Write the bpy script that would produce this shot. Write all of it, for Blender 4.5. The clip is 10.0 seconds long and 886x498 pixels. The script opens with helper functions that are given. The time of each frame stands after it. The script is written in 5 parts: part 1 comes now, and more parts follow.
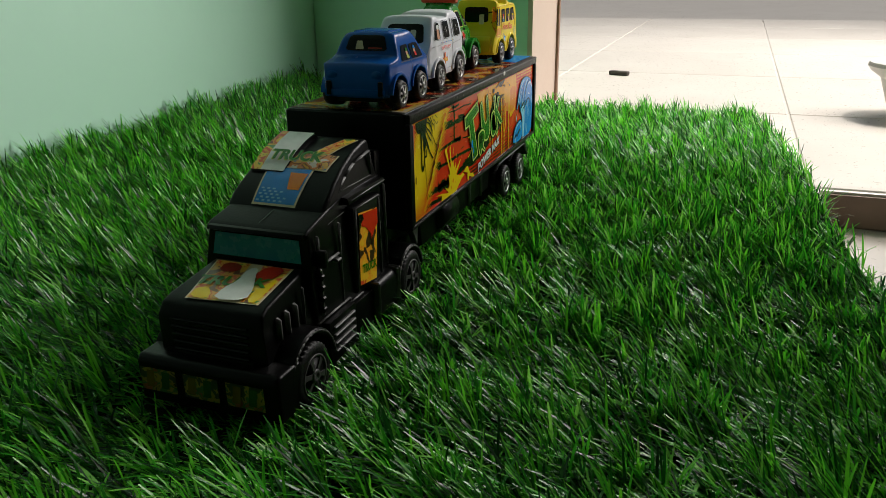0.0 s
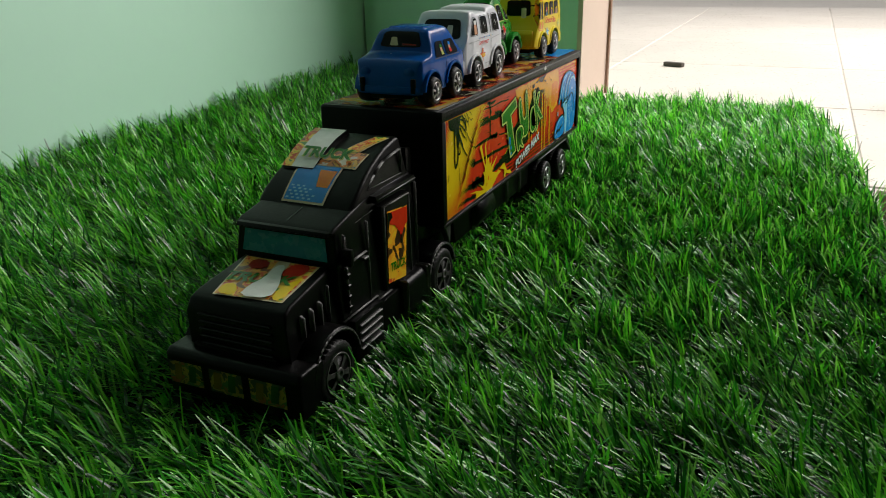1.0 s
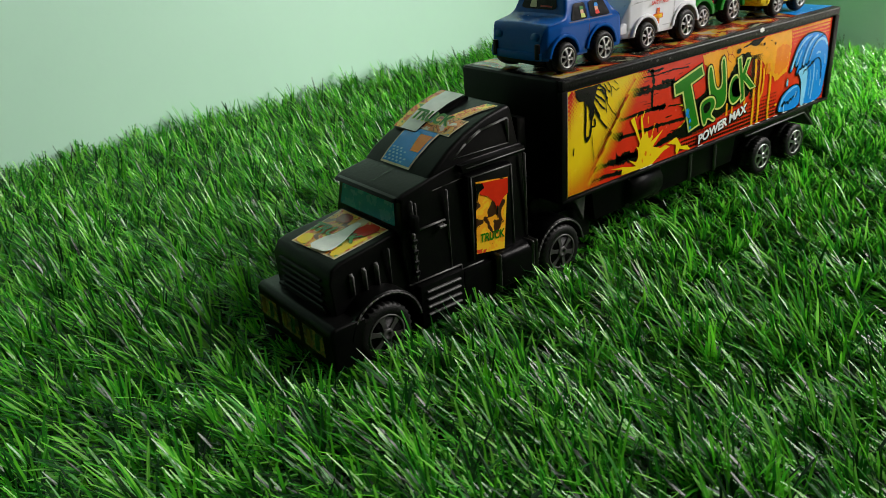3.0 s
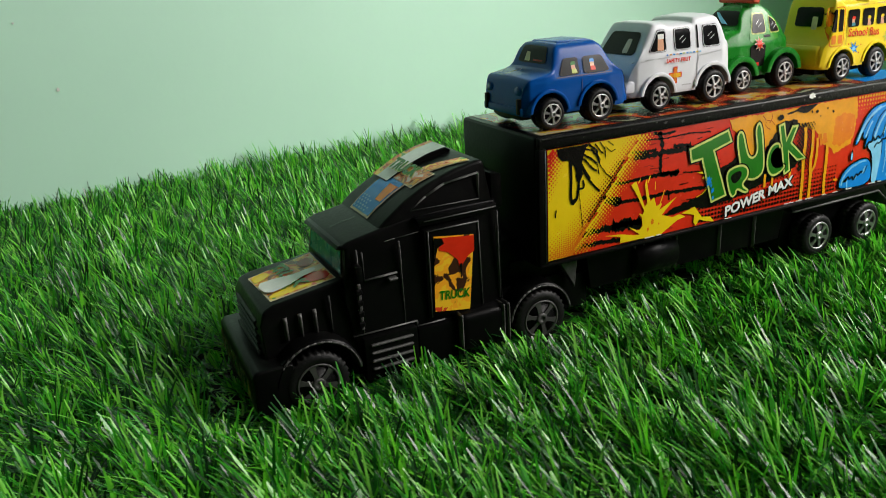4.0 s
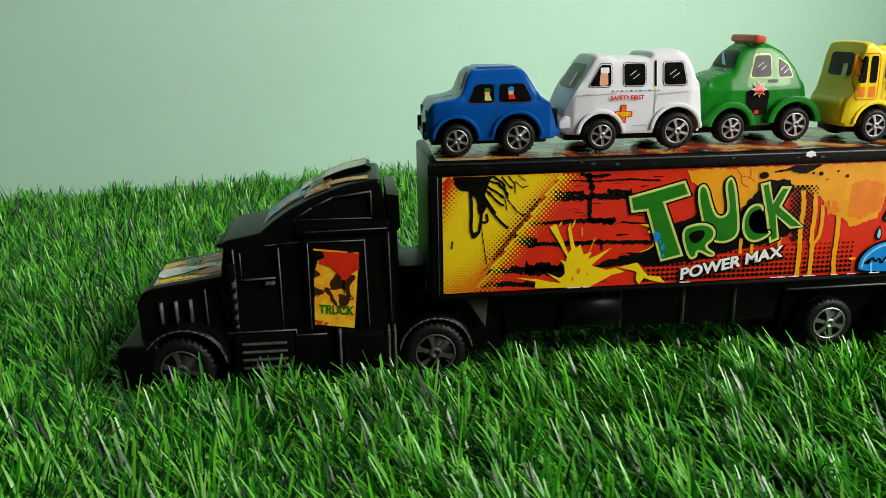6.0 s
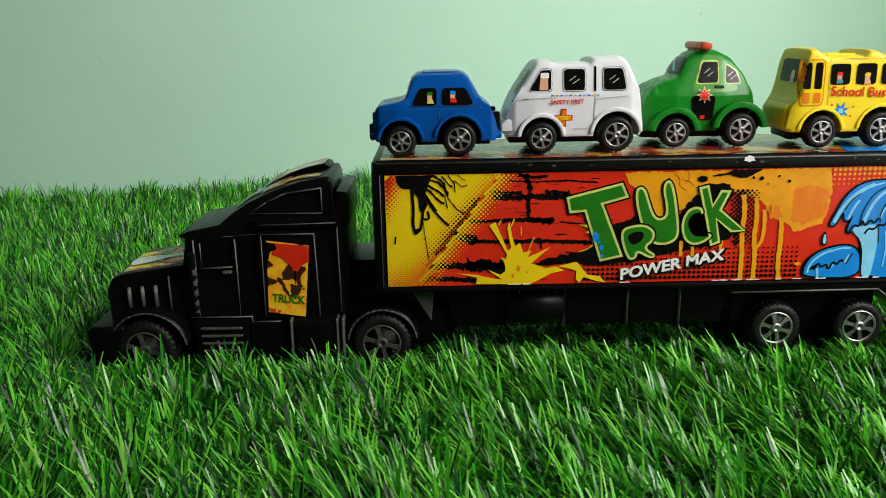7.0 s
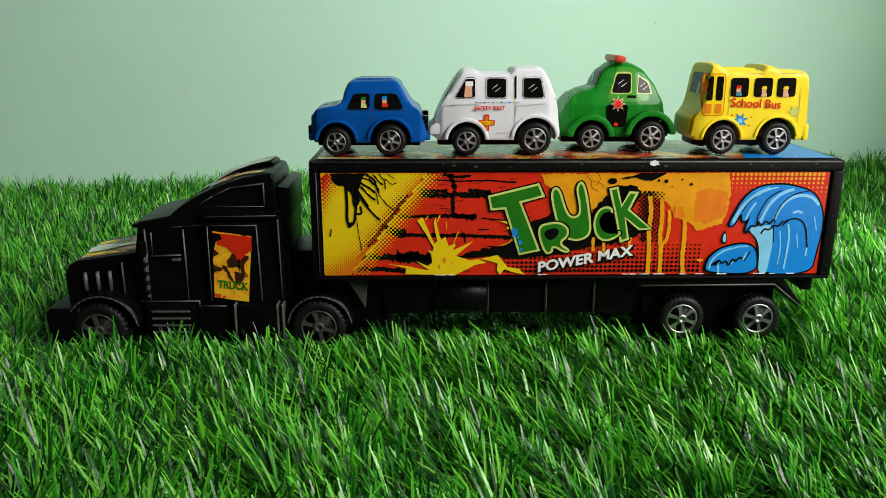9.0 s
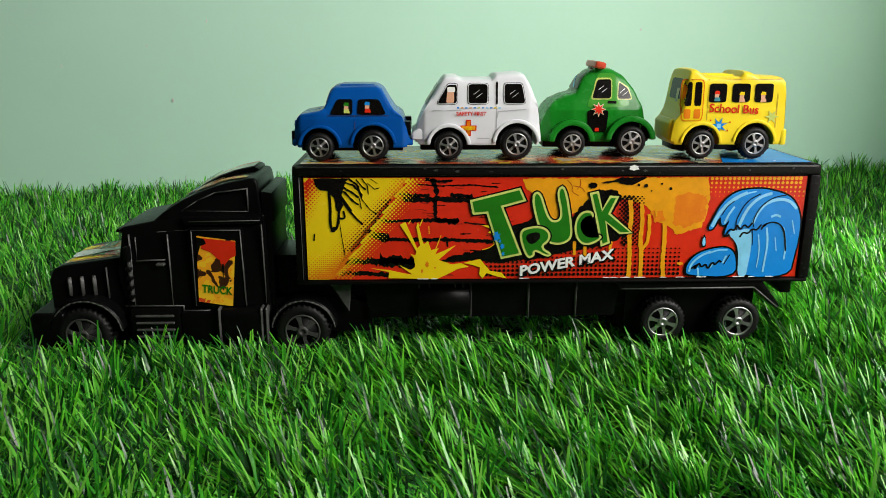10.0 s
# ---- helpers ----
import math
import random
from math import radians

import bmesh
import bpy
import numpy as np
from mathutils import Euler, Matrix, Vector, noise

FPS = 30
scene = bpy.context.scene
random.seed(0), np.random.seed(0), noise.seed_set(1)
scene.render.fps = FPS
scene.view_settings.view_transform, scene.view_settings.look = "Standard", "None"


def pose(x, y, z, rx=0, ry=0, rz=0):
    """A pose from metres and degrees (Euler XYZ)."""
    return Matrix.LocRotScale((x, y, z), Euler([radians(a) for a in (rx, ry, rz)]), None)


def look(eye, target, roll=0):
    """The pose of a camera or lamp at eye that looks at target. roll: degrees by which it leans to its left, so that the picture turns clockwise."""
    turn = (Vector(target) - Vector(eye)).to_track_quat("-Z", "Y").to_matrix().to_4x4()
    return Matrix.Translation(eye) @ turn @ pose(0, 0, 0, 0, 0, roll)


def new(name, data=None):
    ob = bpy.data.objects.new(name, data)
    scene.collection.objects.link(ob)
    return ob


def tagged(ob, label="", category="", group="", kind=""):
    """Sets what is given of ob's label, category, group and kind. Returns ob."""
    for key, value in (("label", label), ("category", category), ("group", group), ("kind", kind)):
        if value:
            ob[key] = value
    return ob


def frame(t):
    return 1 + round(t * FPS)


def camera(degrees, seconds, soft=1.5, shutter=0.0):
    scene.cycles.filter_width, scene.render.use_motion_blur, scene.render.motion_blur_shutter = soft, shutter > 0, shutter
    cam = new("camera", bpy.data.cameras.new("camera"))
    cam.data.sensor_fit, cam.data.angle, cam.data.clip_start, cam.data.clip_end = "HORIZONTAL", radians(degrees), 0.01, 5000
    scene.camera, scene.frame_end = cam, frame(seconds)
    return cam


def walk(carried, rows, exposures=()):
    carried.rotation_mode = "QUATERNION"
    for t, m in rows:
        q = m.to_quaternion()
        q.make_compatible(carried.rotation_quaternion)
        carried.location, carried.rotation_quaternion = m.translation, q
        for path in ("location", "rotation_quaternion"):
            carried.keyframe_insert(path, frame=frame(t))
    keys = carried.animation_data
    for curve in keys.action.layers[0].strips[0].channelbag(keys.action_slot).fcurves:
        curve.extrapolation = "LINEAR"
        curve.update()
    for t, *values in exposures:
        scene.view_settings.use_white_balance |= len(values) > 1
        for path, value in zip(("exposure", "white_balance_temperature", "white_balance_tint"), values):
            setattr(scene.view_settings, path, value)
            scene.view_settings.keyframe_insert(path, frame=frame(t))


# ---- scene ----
cam = camera(60.0, 10.0, soft=0.7, shutter=0.3)
PATH = [
    (0, (-0.394, -0.167, 0.191), (1.361, 0.492, -0.504), -0.9),
    (0.5, (-0.389, -0.171, 0.196), (1.349, 0.52, -0.512), -0.7),
    (1, (-0.385, -0.177, 0.195), (1.308, 0.606, -0.525), -1.3),
    (1.5, (-0.375, -0.191, 0.198), (1.236, 0.73, -0.549), -1.5),
    (2, (-0.361, -0.211, 0.202), (1.113, 0.887, -0.586), -2.4),
    (3.5, (-0.251, -0.298, 0.2), (0.685, 1.291, -0.572), -4.3),
    (4, (-0.205, -0.313, 0.192), (0.591, 1.392, -0.486), -3.5),
    (4.5, (-0.163, -0.328, 0.191), (0.479, 1.469, -0.407), -2.8),
    (5, (-0.124, -0.333, 0.186), (0.397, 1.52, -0.358), -2.2),
    (5.5, (-0.077, -0.35, 0.178), (0.276, 1.543, -0.365), -1.3),
    (6, (-0.036, -0.355, 0.177), (0.159, 1.553, -0.391), -0.9),
    (7.5, (0.041, -0.391, 0.174), (0.042, 1.537, -0.359), -1.0),
    (8, (0.048, -0.397, 0.179), (0.072, 1.526, -0.369), -0.3),
    (8.5, (0.054, -0.406, 0.181), (0.093, 1.517, -0.367), 0.1),
    (9, (0.058, -0.414, 0.181), (0.099, 1.509, -0.365), 0.1),
    (9.5, (0.061, -0.418, 0.183), (0.105, 1.508, -0.355), 0.1),
    (10, (0.064, -0.418, 0.181), (0.122, 1.509, -0.35), 0.1),
]
EXPOSURES = [(0, -0.66), (1.0, -0.52), (2.0, -0.22), (3.5, 0.04), (5.0, -0.02), (10.0, -0.03)]
walk(cam, [(t, look(eye, target, roll)) for t, eye, target, roll in PATH], EXPOSURES)

# ---- daylight ----
world = bpy.data.worlds.new("sky")
scene.world = world
world.use_nodes = True
wn = world.node_tree.nodes
sky = wn.new("ShaderNodeTexSky")
sky.sky_type = "NISHITA"
sky.sun_disc = False
sky.sun_elevation = radians(55)
sky.sun_rotation = radians(125)
world.node_tree.links.new(sky.outputs[0], wn["Background"].inputs[0])
wn["Background"].inputs[1].default_value = 0.035
sun_data = bpy.data.lights.new("sun", "SUN")
sun_data.energy = 4.0
sun_data.angle = radians(0.6)
sun_data.color = (1.0, 0.95, 0.87)
sun = new("sun", sun_data)
sun.matrix_world = look((3.0, -2.1, 5.2), (0, 0, 0))
door_data = bpy.data.lights.new("opening_light", "AREA")
door_data.shape = "RECTANGLE"
door_data.size, door_data.size_y = 2.0, 0.8
door_data.energy = 104.0
door_data.color = (1.0, 0.96, 0.91)
door_light = new("opening_light", door_data)
door_light.matrix_world = look((1.58, -1.14, 1.32), (0.1, 0.0, 0.05))

# ---- materials ----
def material(name, colour, rough=0.5, metal=0.0, second=None, scale=40.0, amount=0.5, bump=0.0, bump_scale=200.0, spec=0.5, coat=0.0, rnd=0.0):
    """A surface with a colour that wanders to a second one in two scales of noise, uneven gloss and a fine relief."""
    m = bpy.data.materials.new(name)
    m.use_nodes = True
    nt = m.node_tree
    n, l = nt.nodes, nt.links
    b = n["Principled BSDF"]
    b.inputs["Metallic"].default_value = metal
    b.inputs["Specular IOR Level"].default_value = spec
    b.inputs["Coat Weight"].default_value = coat
    b.inputs["Coat Roughness"].default_value = 0.08
    co = n.new("ShaderNodeTexCoord")
    big = n.new("ShaderNodeTexNoise")
    big.inputs["Scale"].default_value = scale
    big.inputs["Detail"].default_value = 6
    big.inputs["Roughness"].default_value = 0.65
    l.new(co.outputs["Object"], big.inputs["Vector"])
    ramp = n.new("ShaderNodeValToRGB")
    ramp.color_ramp.elements[0].position = 0.5 - 0.25 * (1.2 - amount)
    ramp.color_ramp.elements[1].position = 0.5 + 0.3
    ramp.color_ramp.elements[0].color = (*colour, 1)
    ramp.color_ramp.elements[1].color = (*(second or [c * 0.75 for c in colour]), 1)
    l.new(big.outputs["Fac"], ramp.inputs["Fac"])
    last = ramp.outputs["Color"]
    if rnd:
        info = n.new("ShaderNodeObjectInfo")
        hsv = n.new("ShaderNodeHueSaturation")
        mul = n.new("ShaderNodeMapRange")
        mul.inputs["To Min"].default_value = 1 - rnd
        mul.inputs["To Max"].default_value = 1 + rnd
        l.new(info.outputs["Random"], mul.inputs["Value"])
        l.new(mul.outputs["Result"], hsv.inputs["Value"])
        l.new(last, hsv.inputs["Color"])
        last = hsv.outputs["Color"]
    l.new(last, b.inputs["Base Color"])
    fine = n.new("ShaderNodeTexNoise")
    fine.inputs["Scale"].default_value = bump_scale
    fine.inputs["Detail"].default_value = 5
    l.new(co.outputs["Object"], fine.inputs["Vector"])
    rr = n.new("ShaderNodeMapRange")
    rr.inputs["To Min"].default_value = max(0.02, rough - 0.1)
    rr.inputs["To Max"].default_value = min(1, rough + 0.12)
    l.new(fine.outputs["Fac"], rr.inputs["Value"])
    l.new(rr.outputs["Result"], b.inputs["Roughness"])
    if bump:
        bp = n.new("ShaderNodeBump")
        bp.inputs["Strength"].default_value = bump
        bp.inputs["Distance"].default_value = 0.0006
        l.new(fine.outputs["Fac"], bp.inputs["Height"])
        l.new(bp.outputs["Normal"], b.inputs["Normal"])
    return m


def grass_material():
    m = bpy.data.materials.new("plastic_turf_blade")
    m.use_nodes = True
    n, l = m.node_tree.nodes, m.node_tree.links
    b = n["Principled BSDF"]
    geo = n.new("ShaderNodeNewGeometry")
    ramp = n.new("ShaderNodeValToRGB")
    e = ramp.color_ramp.elements
    e[0].color = (0.002, 0.024, 0.004, 1)
    e[1].color = (0.32, 0.74, 0.13, 1)
    for p, c in ((0.32, (0.009, 0.125, 0.010, 1)), (0.56, (0.056, 0.45, 0.020, 1)), (0.82, (0.195, 0.72, 0.034, 1))):
        k = e.new(p)
        k.color = c
    l.new(geo.outputs["Random Per Island"], ramp.inputs["Fac"])
    l.new(ramp.outputs["Color"], b.inputs["Base Color"])
    b.inputs["Roughness"].default_value = 0.31
    b.inputs["Specular IOR Level"].default_value = 0.7
    tr = n.new("ShaderNodeBsdfTranslucent")
    l.new(ramp.outputs["Color"], tr.inputs["Color"])
    mix = n.new("ShaderNodeMixShader")
    mix.inputs[0].default_value = 0.40
    l.new(b.outputs[0], mix.inputs[1])
    l.new(tr.outputs[0], mix.inputs[2])
    l.new(mix.outputs[0], n["Material Output"].inputs[0])
    return m


def print_material(name, stops, scale, seed=0.0, rough=0.3):
    """A glossy printed paper sticker with hard-edged blotches of ink."""
    m = material(name, (0.5, 0.5, 0.5), rough, spec=0.45)
    n, l = m.node_tree.nodes, m.node_tree.links
    co = n.new("ShaderNodeTexCoord")
    mp = n.new("ShaderNodeMapping")
    mp.inputs["Location"].default_value = (seed, seed * 2, 0)
    tx = n.new("ShaderNodeTexNoise")
    tx.inputs["Scale"].default_value = scale
    tx.inputs["Detail"].default_value = 4
    tx.inputs["Distortion"].default_value = 0.6
    ramp = n.new("ShaderNodeValToRGB")
    ramp.color_ramp.interpolation = "CONSTANT"
    e = ramp.color_ramp.elements
    e[0].position, e[0].color = stops[0][0], (*stops[0][1], 1)
    e[1].position, e[1].color = stops[1][0], (*stops[1][1], 1)
    for p, c in stops[2:]:
        k = e.new(p)
        k.color = (*c, 1)
    l.new(co.outputs["Object"], mp.inputs["Vector"])
    l.new(mp.outputs[0], tx.inputs["Vector"])
    l.new(tx.outputs["Fac"], ramp.inputs["Fac"])
    l.new(ramp.outputs["Color"], n["Principled BSDF"].inputs["Base Color"])
    return m


PLASTER = material("mint_wall_paint", (0.56, 0.86, 0.69), 0.6, second=(0.52, 0.81, 0.65), scale=5.0, bump=0.25, bump_scale=90)
CREAM = material("cream_paint", (0.54, 0.43, 0.36), 0.5, second=(0.48, 0.37, 0.30), scale=6.0, bump=0.1)
CHAR = material("weathered_wood", (0.07, 0.055, 0.045), 0.8, scale=60)
BROWN = material("brown_wood_edge", (0.22, 0.12, 0.07), 0.5, scale=30)
# for walls out of view, set dark so that they bounce little light
DIM = material("dim_unseen_wall", (0.10, 0.085, 0.07), 0.8, scale=6)
CHIP = material("bare_plaster", (0.75, 0.74, 0.70), 0.8, scale=40)
# for the ceiling above the view, kept dark to lower the fill light
CEIL = material("dark_unseen_ceiling", (0.13, 0.11, 0.09), 0.7, scale=4)
TILE = material("pale_floor_tile", (0.72, 0.66, 0.60), 0.3, second=(0.62, 0.56, 0.50), scale=5, bump=0.05, rnd=0.05)
RISER = material("brown_step_riser", (0.26, 0.18, 0.13), 0.6, second=(0.20, 0.14, 0.10), scale=14, bump=0.2)
STONE = material("grey_stone_slab", (0.62, 0.60, 0.57), 0.4, second=(0.40, 0.39, 0.37), scale=12, bump=0.1)
MATBASE = material("turf_backing", (0.004, 0.010, 0.003), 0.9, second=(0.006, 0.006, 0.004), scale=60, bump=0.5, spec=0.1)
TURF = grass_material()
BLACK = material("black_plastic", (0.0016, 0.0016, 0.0018), 0.33, second=(0.004, 0.004, 0.0038), scale=60, bump=0.10, bump_scale=500, spec=0.10)
WORN = material("rubbed_black_plastic", (0.060, 0.060, 0.057), 0.5, second=(0.006, 0.006, 0.006), scale=220, amount=0.9, bump=0.4, bump_scale=600)
SCUFFED = material("scuffed_black_plastic", (0.003, 0.003, 0.003), 0.4, second=(0.16, 0.16, 0.15), scale=420, amount=1.75, bump=0.6, bump_scale=500, spec=0.15)
RIM_GREY = material("dusty_grey_rim_plastic", (0.05, 0.05, 0.047), 0.5, second=(0.012, 0.012, 0.012), scale=220, amount=0.7, bump=0.3)
RIM_SILVER = material("silver_rim_plastic", (0.48, 0.48, 0.48), 0.40, metal=1.0, second=(0.30, 0.30, 0.30), scale=200)
TYRE = material("black_rubber", (0.003, 0.003, 0.003), 0.5, second=(0.007, 0.007, 0.007), scale=150, bump=0.5, bump_scale=700, spec=0.22)
BLUE = material("blue_toy_plastic", (0.002, 0.074, 0.33), 0.22, second=(0.002, 0.062, 0.28), scale=60, bump=0.05, spec=0.14)
WHITE = material("white_toy_plastic", (0.72, 0.73, 0.77), 0.32, second=(0.66, 0.67, 0.71), scale=60, bump=0.06, spec=0.22)
GREEN = material("green_toy_plastic", (0.008, 0.20, 0.014), 0.26, second=(0.007, 0.155, 0.011), scale=60, bump=0.05, spec=0.18)
YELLOW = material("yellow_toy_plastic", (0.84, 0.65, 0.02), 0.32, second=(0.80, 0.59, 0.018), scale=60, bump=0.06, spec=0.22)
LIGHTRED = material("red_beacon_plastic", (0.60, 0.055, 0.02), 0.3, second=(0.45, 0.06, 0.03), scale=80)


def ink(name, colour, second=None, rough=0.22):
    return material(name, colour, rough, second=second, scale=120, spec=0.28)


I_YELLOW = ink("yellow_ink", (0.80, 0.58, 0.008), (0.74, 0.52, 0.007))
I_ORANGE = ink("orange_ink", (0.74, 0.22, 0.008), (0.62, 0.13, 0.008))
I_AMBER = ink("amber_ink", (0.80, 0.34, 0.008))
I_RED = ink("red_ink", (0.66, 0.026, 0.008), (0.52, 0.018, 0.006))
I_DARKRED = ink("dark_red_ink", (0.30, 0.016, 0.008))
I_BLACK = material("black_ink", (0.004, 0.0035, 0.003), 0.2, scale=120, spec=0.12)
I_GREEN = ink("green_ink", (0.016, 0.165, 0.008), (0.012, 0.13, 0.007))
I_LIME = ink("pale_lime_ink", (0.55, 0.62, 0.15))
I_BLUE = ink("blue_ink", (0.008, 0.22, 0.66), (0.007, 0.18, 0.56))
I_SKY = ink("light_blue_ink", (0.22, 0.58, 0.84))
I_WHITE = ink("white_ink", (0.80, 0.80, 0.78))
I_CREAM = ink("cream_ink", (0.75, 0.62, 0.42))
I_SKIN = ink("peach_ink", (0.72, 0.38, 0.24))
I_TEAL = ink("teal_ink", (0.06, 0.26, 0.30), (0.04, 0.16, 0.22))
TOPPRINT = print_material("trailer_roof_print", [(0.0, (0.40, 0.34, 0.22)), (0.38, (0.46, 0.30, 0.04)), (0.46, (0.42, 0.07, 0.02)), (0.52, (0.20, 0.02, 0.012)), (0.57, (0.02, 0.02, 0.015)), (0.64, (0.30, 0.30, 0.20))], 45, rough=0.2)
SMALLPRINT = print_material("bonnet_print", [(0.0, (0.10, 0.28, 0.05)), (0.40, (0.80, 0.55, 0.05)), (0.48, (0.62, 0.08, 0.02)), (0.54, (0.70, 0.34, 0.03)), (0.62, (0.16, 0.05, 0.02))], 130, 0.3)
DOORPRINT = print_material("door_print", [(0.0, (0.04, 0.01, 0.005)), (0.41, (0.86, 0.36, 0.015)), (0.53, (0.86, 0.50, 0.02)), (0.63, (0.62, 0.05, 0.015))], 110, 1.3)
CRESTPRINT = print_material("crest_print", [(0.0, (0.62, 0.60, 0.54)), (0.40, (0.58, 0.20, 0.05)), (0.48, (0.16, 0.05, 0.02)), (0.53, (0.60, 0.34, 0.06)), (0.62, (0.06, 0.22, 0.36))], 110, 0.7)
BUMPPRINT = print_material("bumper_print", [(0.0, (0.03, 0.04, 0.02)), (0.45, (0.32, 0.22, 0.03)), (0.53, (0.05, 0.12, 0.03)), (0.6, (0.28, 0.07, 0.02))], 160, 2.3)
GLASSPRINT = material("windscreen_print", (0.006, 0.13, 0.20), 0.25, second=(0.015, 0.20, 0.21), scale=50, spec=0.3)


# ---- builders ----
def finish(bm, smooth=True, angle=35):
    for f in bm.faces:
        f.smooth = smooth
    if smooth:
        for e in bm.edges:
            if len(e.link_faces) == 2 and e.calc_face_angle(0) > radians(angle):
                e.smooth = False
    bmesh.ops.recalc_face_normals(bm, faces=bm.faces)


def part(name, bm, mat, parent=None, label="", smooth=True, kind=""):
    """One mesh object under a thing or a part."""
    if isinstance(bm, bpy.types.Mesh):
        me = bm
    else:
        finish(bm, smooth)
        me = bpy.data.meshes.new(name)
        bm.to_mesh(me)
        bm.free()
    me.materials.clear()
    me.materials.append(mat)
    ob = new(name, me)
    if parent:
        ob.parent = parent
    if label or kind:
        tagged(ob, label, kind=kind)
    return ob


def box(x0, x1, y0, y1, z0, z1, bevel=0.0, seg=2, bm=None):
    bm = bm or bmesh.new()
    one = bmesh.new()
    bmesh.ops.create_cube(one, size=1)
    for v in one.verts:
        v.co = ((x0 + x1) / 2 + v.co.x * (x1 - x0), (y0 + y1) / 2 + v.co.y * (y1 - y0), (z0 + z1) / 2 + v.co.z * (z1 - z0))
    if bevel:
        bmesh.ops.bevel(one, geom=one.edges[:], offset=bevel, segments=seg, affect="EDGES", profile=0.6)
    return join(bm, one)


def join(bm, other):
    me = bpy.data.meshes.new("t")
    other.to_mesh(me)
    other.free()
    bm.from_mesh(me)
    bpy.data.meshes.remove(me)
    return bm


def prism(profile, y0, y1, bevel=0.0, seg=2, taper=None, bm=None):
    """A side outline (x, z) drawn out from y0 to y1; taper(z) narrows it about its middle."""
    bm = bm or bmesh.new()
    one = bmesh.new()
    a = [one.verts.new((x, y0, z)) for x, z in profile]
    b = [one.verts.new((x, y1, z)) for x, z in profile]
    one.faces.new(a)
    one.faces.new(b[::-1])
    k = len(profile)
    for i in range(k):
        one.faces.new((a[i], b[i], b[(i + 1) % k], a[(i + 1) % k]))
    if taper:
        c = (y0 + y1) / 2
        for v in one.verts:
            v.co.y = c + (v.co.y - c) * taper(v.co.z)
    bmesh.ops.recalc_face_normals(one, faces=one.faces)
    if bevel:
        es = [e for e in one.edges if len(e.link_faces) == 2 and e.calc_face_angle(0) > radians(25)]
        bmesh.ops.bevel(one, geom=es, offset=bevel, segments=seg, affect="EDGES", profile=0.6)
    return join(bm, one)


def lathe(rings, cx, cy, cz, n=28, bm=None, closed=True):
    """Rings of (radius, y) turned about an axis along y through (cx, cy, cz), closed at both ends."""
    bm = bm or bmesh.new()
    loops = []
    for r, y in rings:
        loops.append([bm.verts.new((cx + r * math.cos(2 * math.pi * i / n), cy + y, cz + r * math.sin(2 * math.pi * i / n))) for i in range(n)])
    for a, b in zip(loops, loops[1:]):
        for i in range(n):
            bm.faces.new((a[i], a[(i + 1) % n], b[(i + 1) % n], b[i]))
    if closed:
        bm.faces.new(loops[0][::-1])
        bm.faces.new(loops[-1])
    return bm


def flat(points, y, bm=None):
    """A flat figure (x, z) facing -y."""
    bm = bm or bmesh.new()
    vs = [bm.verts.new((x, y, z)) for x, z in points]
    f = bm.faces.new(vs)
    return bm


def ridge(points, y, w, d, bm=None):
    """A thin raised line along (x, z) points, standing d out of the plane y towards -y."""
    bm = bm or bmesh.new()
    for (x0, z0), (x1, z1) in zip(points, points[1:]):
        t = Vector((x1 - x0, z1 - z0)).normalized()
        nx, nz = -t.y * w / 2, t.x * w / 2
        ax, az = t.x * w / 2, t.y * w / 2
        lo = [bm.verts.new(p) for p in ((x0 - ax + nx, y + 0.0006, z0 - az + nz), (x1 + ax + nx, y + 0.0006, z1 + az + nz), (x1 + ax - nx, y + 0.0006, z1 + az - nz), (x0 - ax - nx, y + 0.0006, z0 - az - nz))]
        s = 0.45
        hi = [bm.verts.new(p) for p in ((x0 + nx * s, y - d, z0 + nz * s), (x1 + nx * s, y - d, z1 + nz * s), (x1 - nx * s, y - d, z1 - nz * s), (x0 - nx * s, y - d, z0 - nz * s))]
        bm.faces.new(hi)
        for i in range(4):
            bm.faces.new((lo[i], lo[(i + 1) % 4], hi[(i + 1) % 4], hi[i]))
    return bm


def arc(cx, cz, r, a0, a1, n=16):
    return [(cx + r * math.cos(radians(a0 + (a1 - a0) * i / n)), cz + r * math.sin(radians(a0 + (a1 - a0) * i / n))) for i in range(n + 1)]


def carve(bm, cutters):
    """bm less the cutters, by a boolean that is worked out at once."""
    finish(bm)
    me = bpy.data.meshes.new("whole")
    bm.to_mesh(me)
    bm.free()
    ob = new("whole", me)
    drop = [ob]
    for c in cutters:
        finish(c)
        cm = bpy.data.meshes.new("cut")
        c.to_mesh(cm)
        c.free()
        co = new("cut", cm)
        drop.append(co)
        mod = ob.modifiers.new("cut", "BOOLEAN")
        mod.operation, mod.object, mod.solver = "DIFFERENCE", co, "EXACT"
    bpy.context.view_layer.update()
    dg = bpy.context.evaluated_depsgraph_get()
    out = bmesh.new()
    tmp = bpy.data.meshes.new_from_object(ob.evaluated_get(dg))
    out.from_mesh(tmp)
    bpy.data.meshes.remove(tmp)
    for o in drop:
        d = o.data
        bpy.data.objects.remove(o)
        bpy.data.meshes.remove(d)
    return out


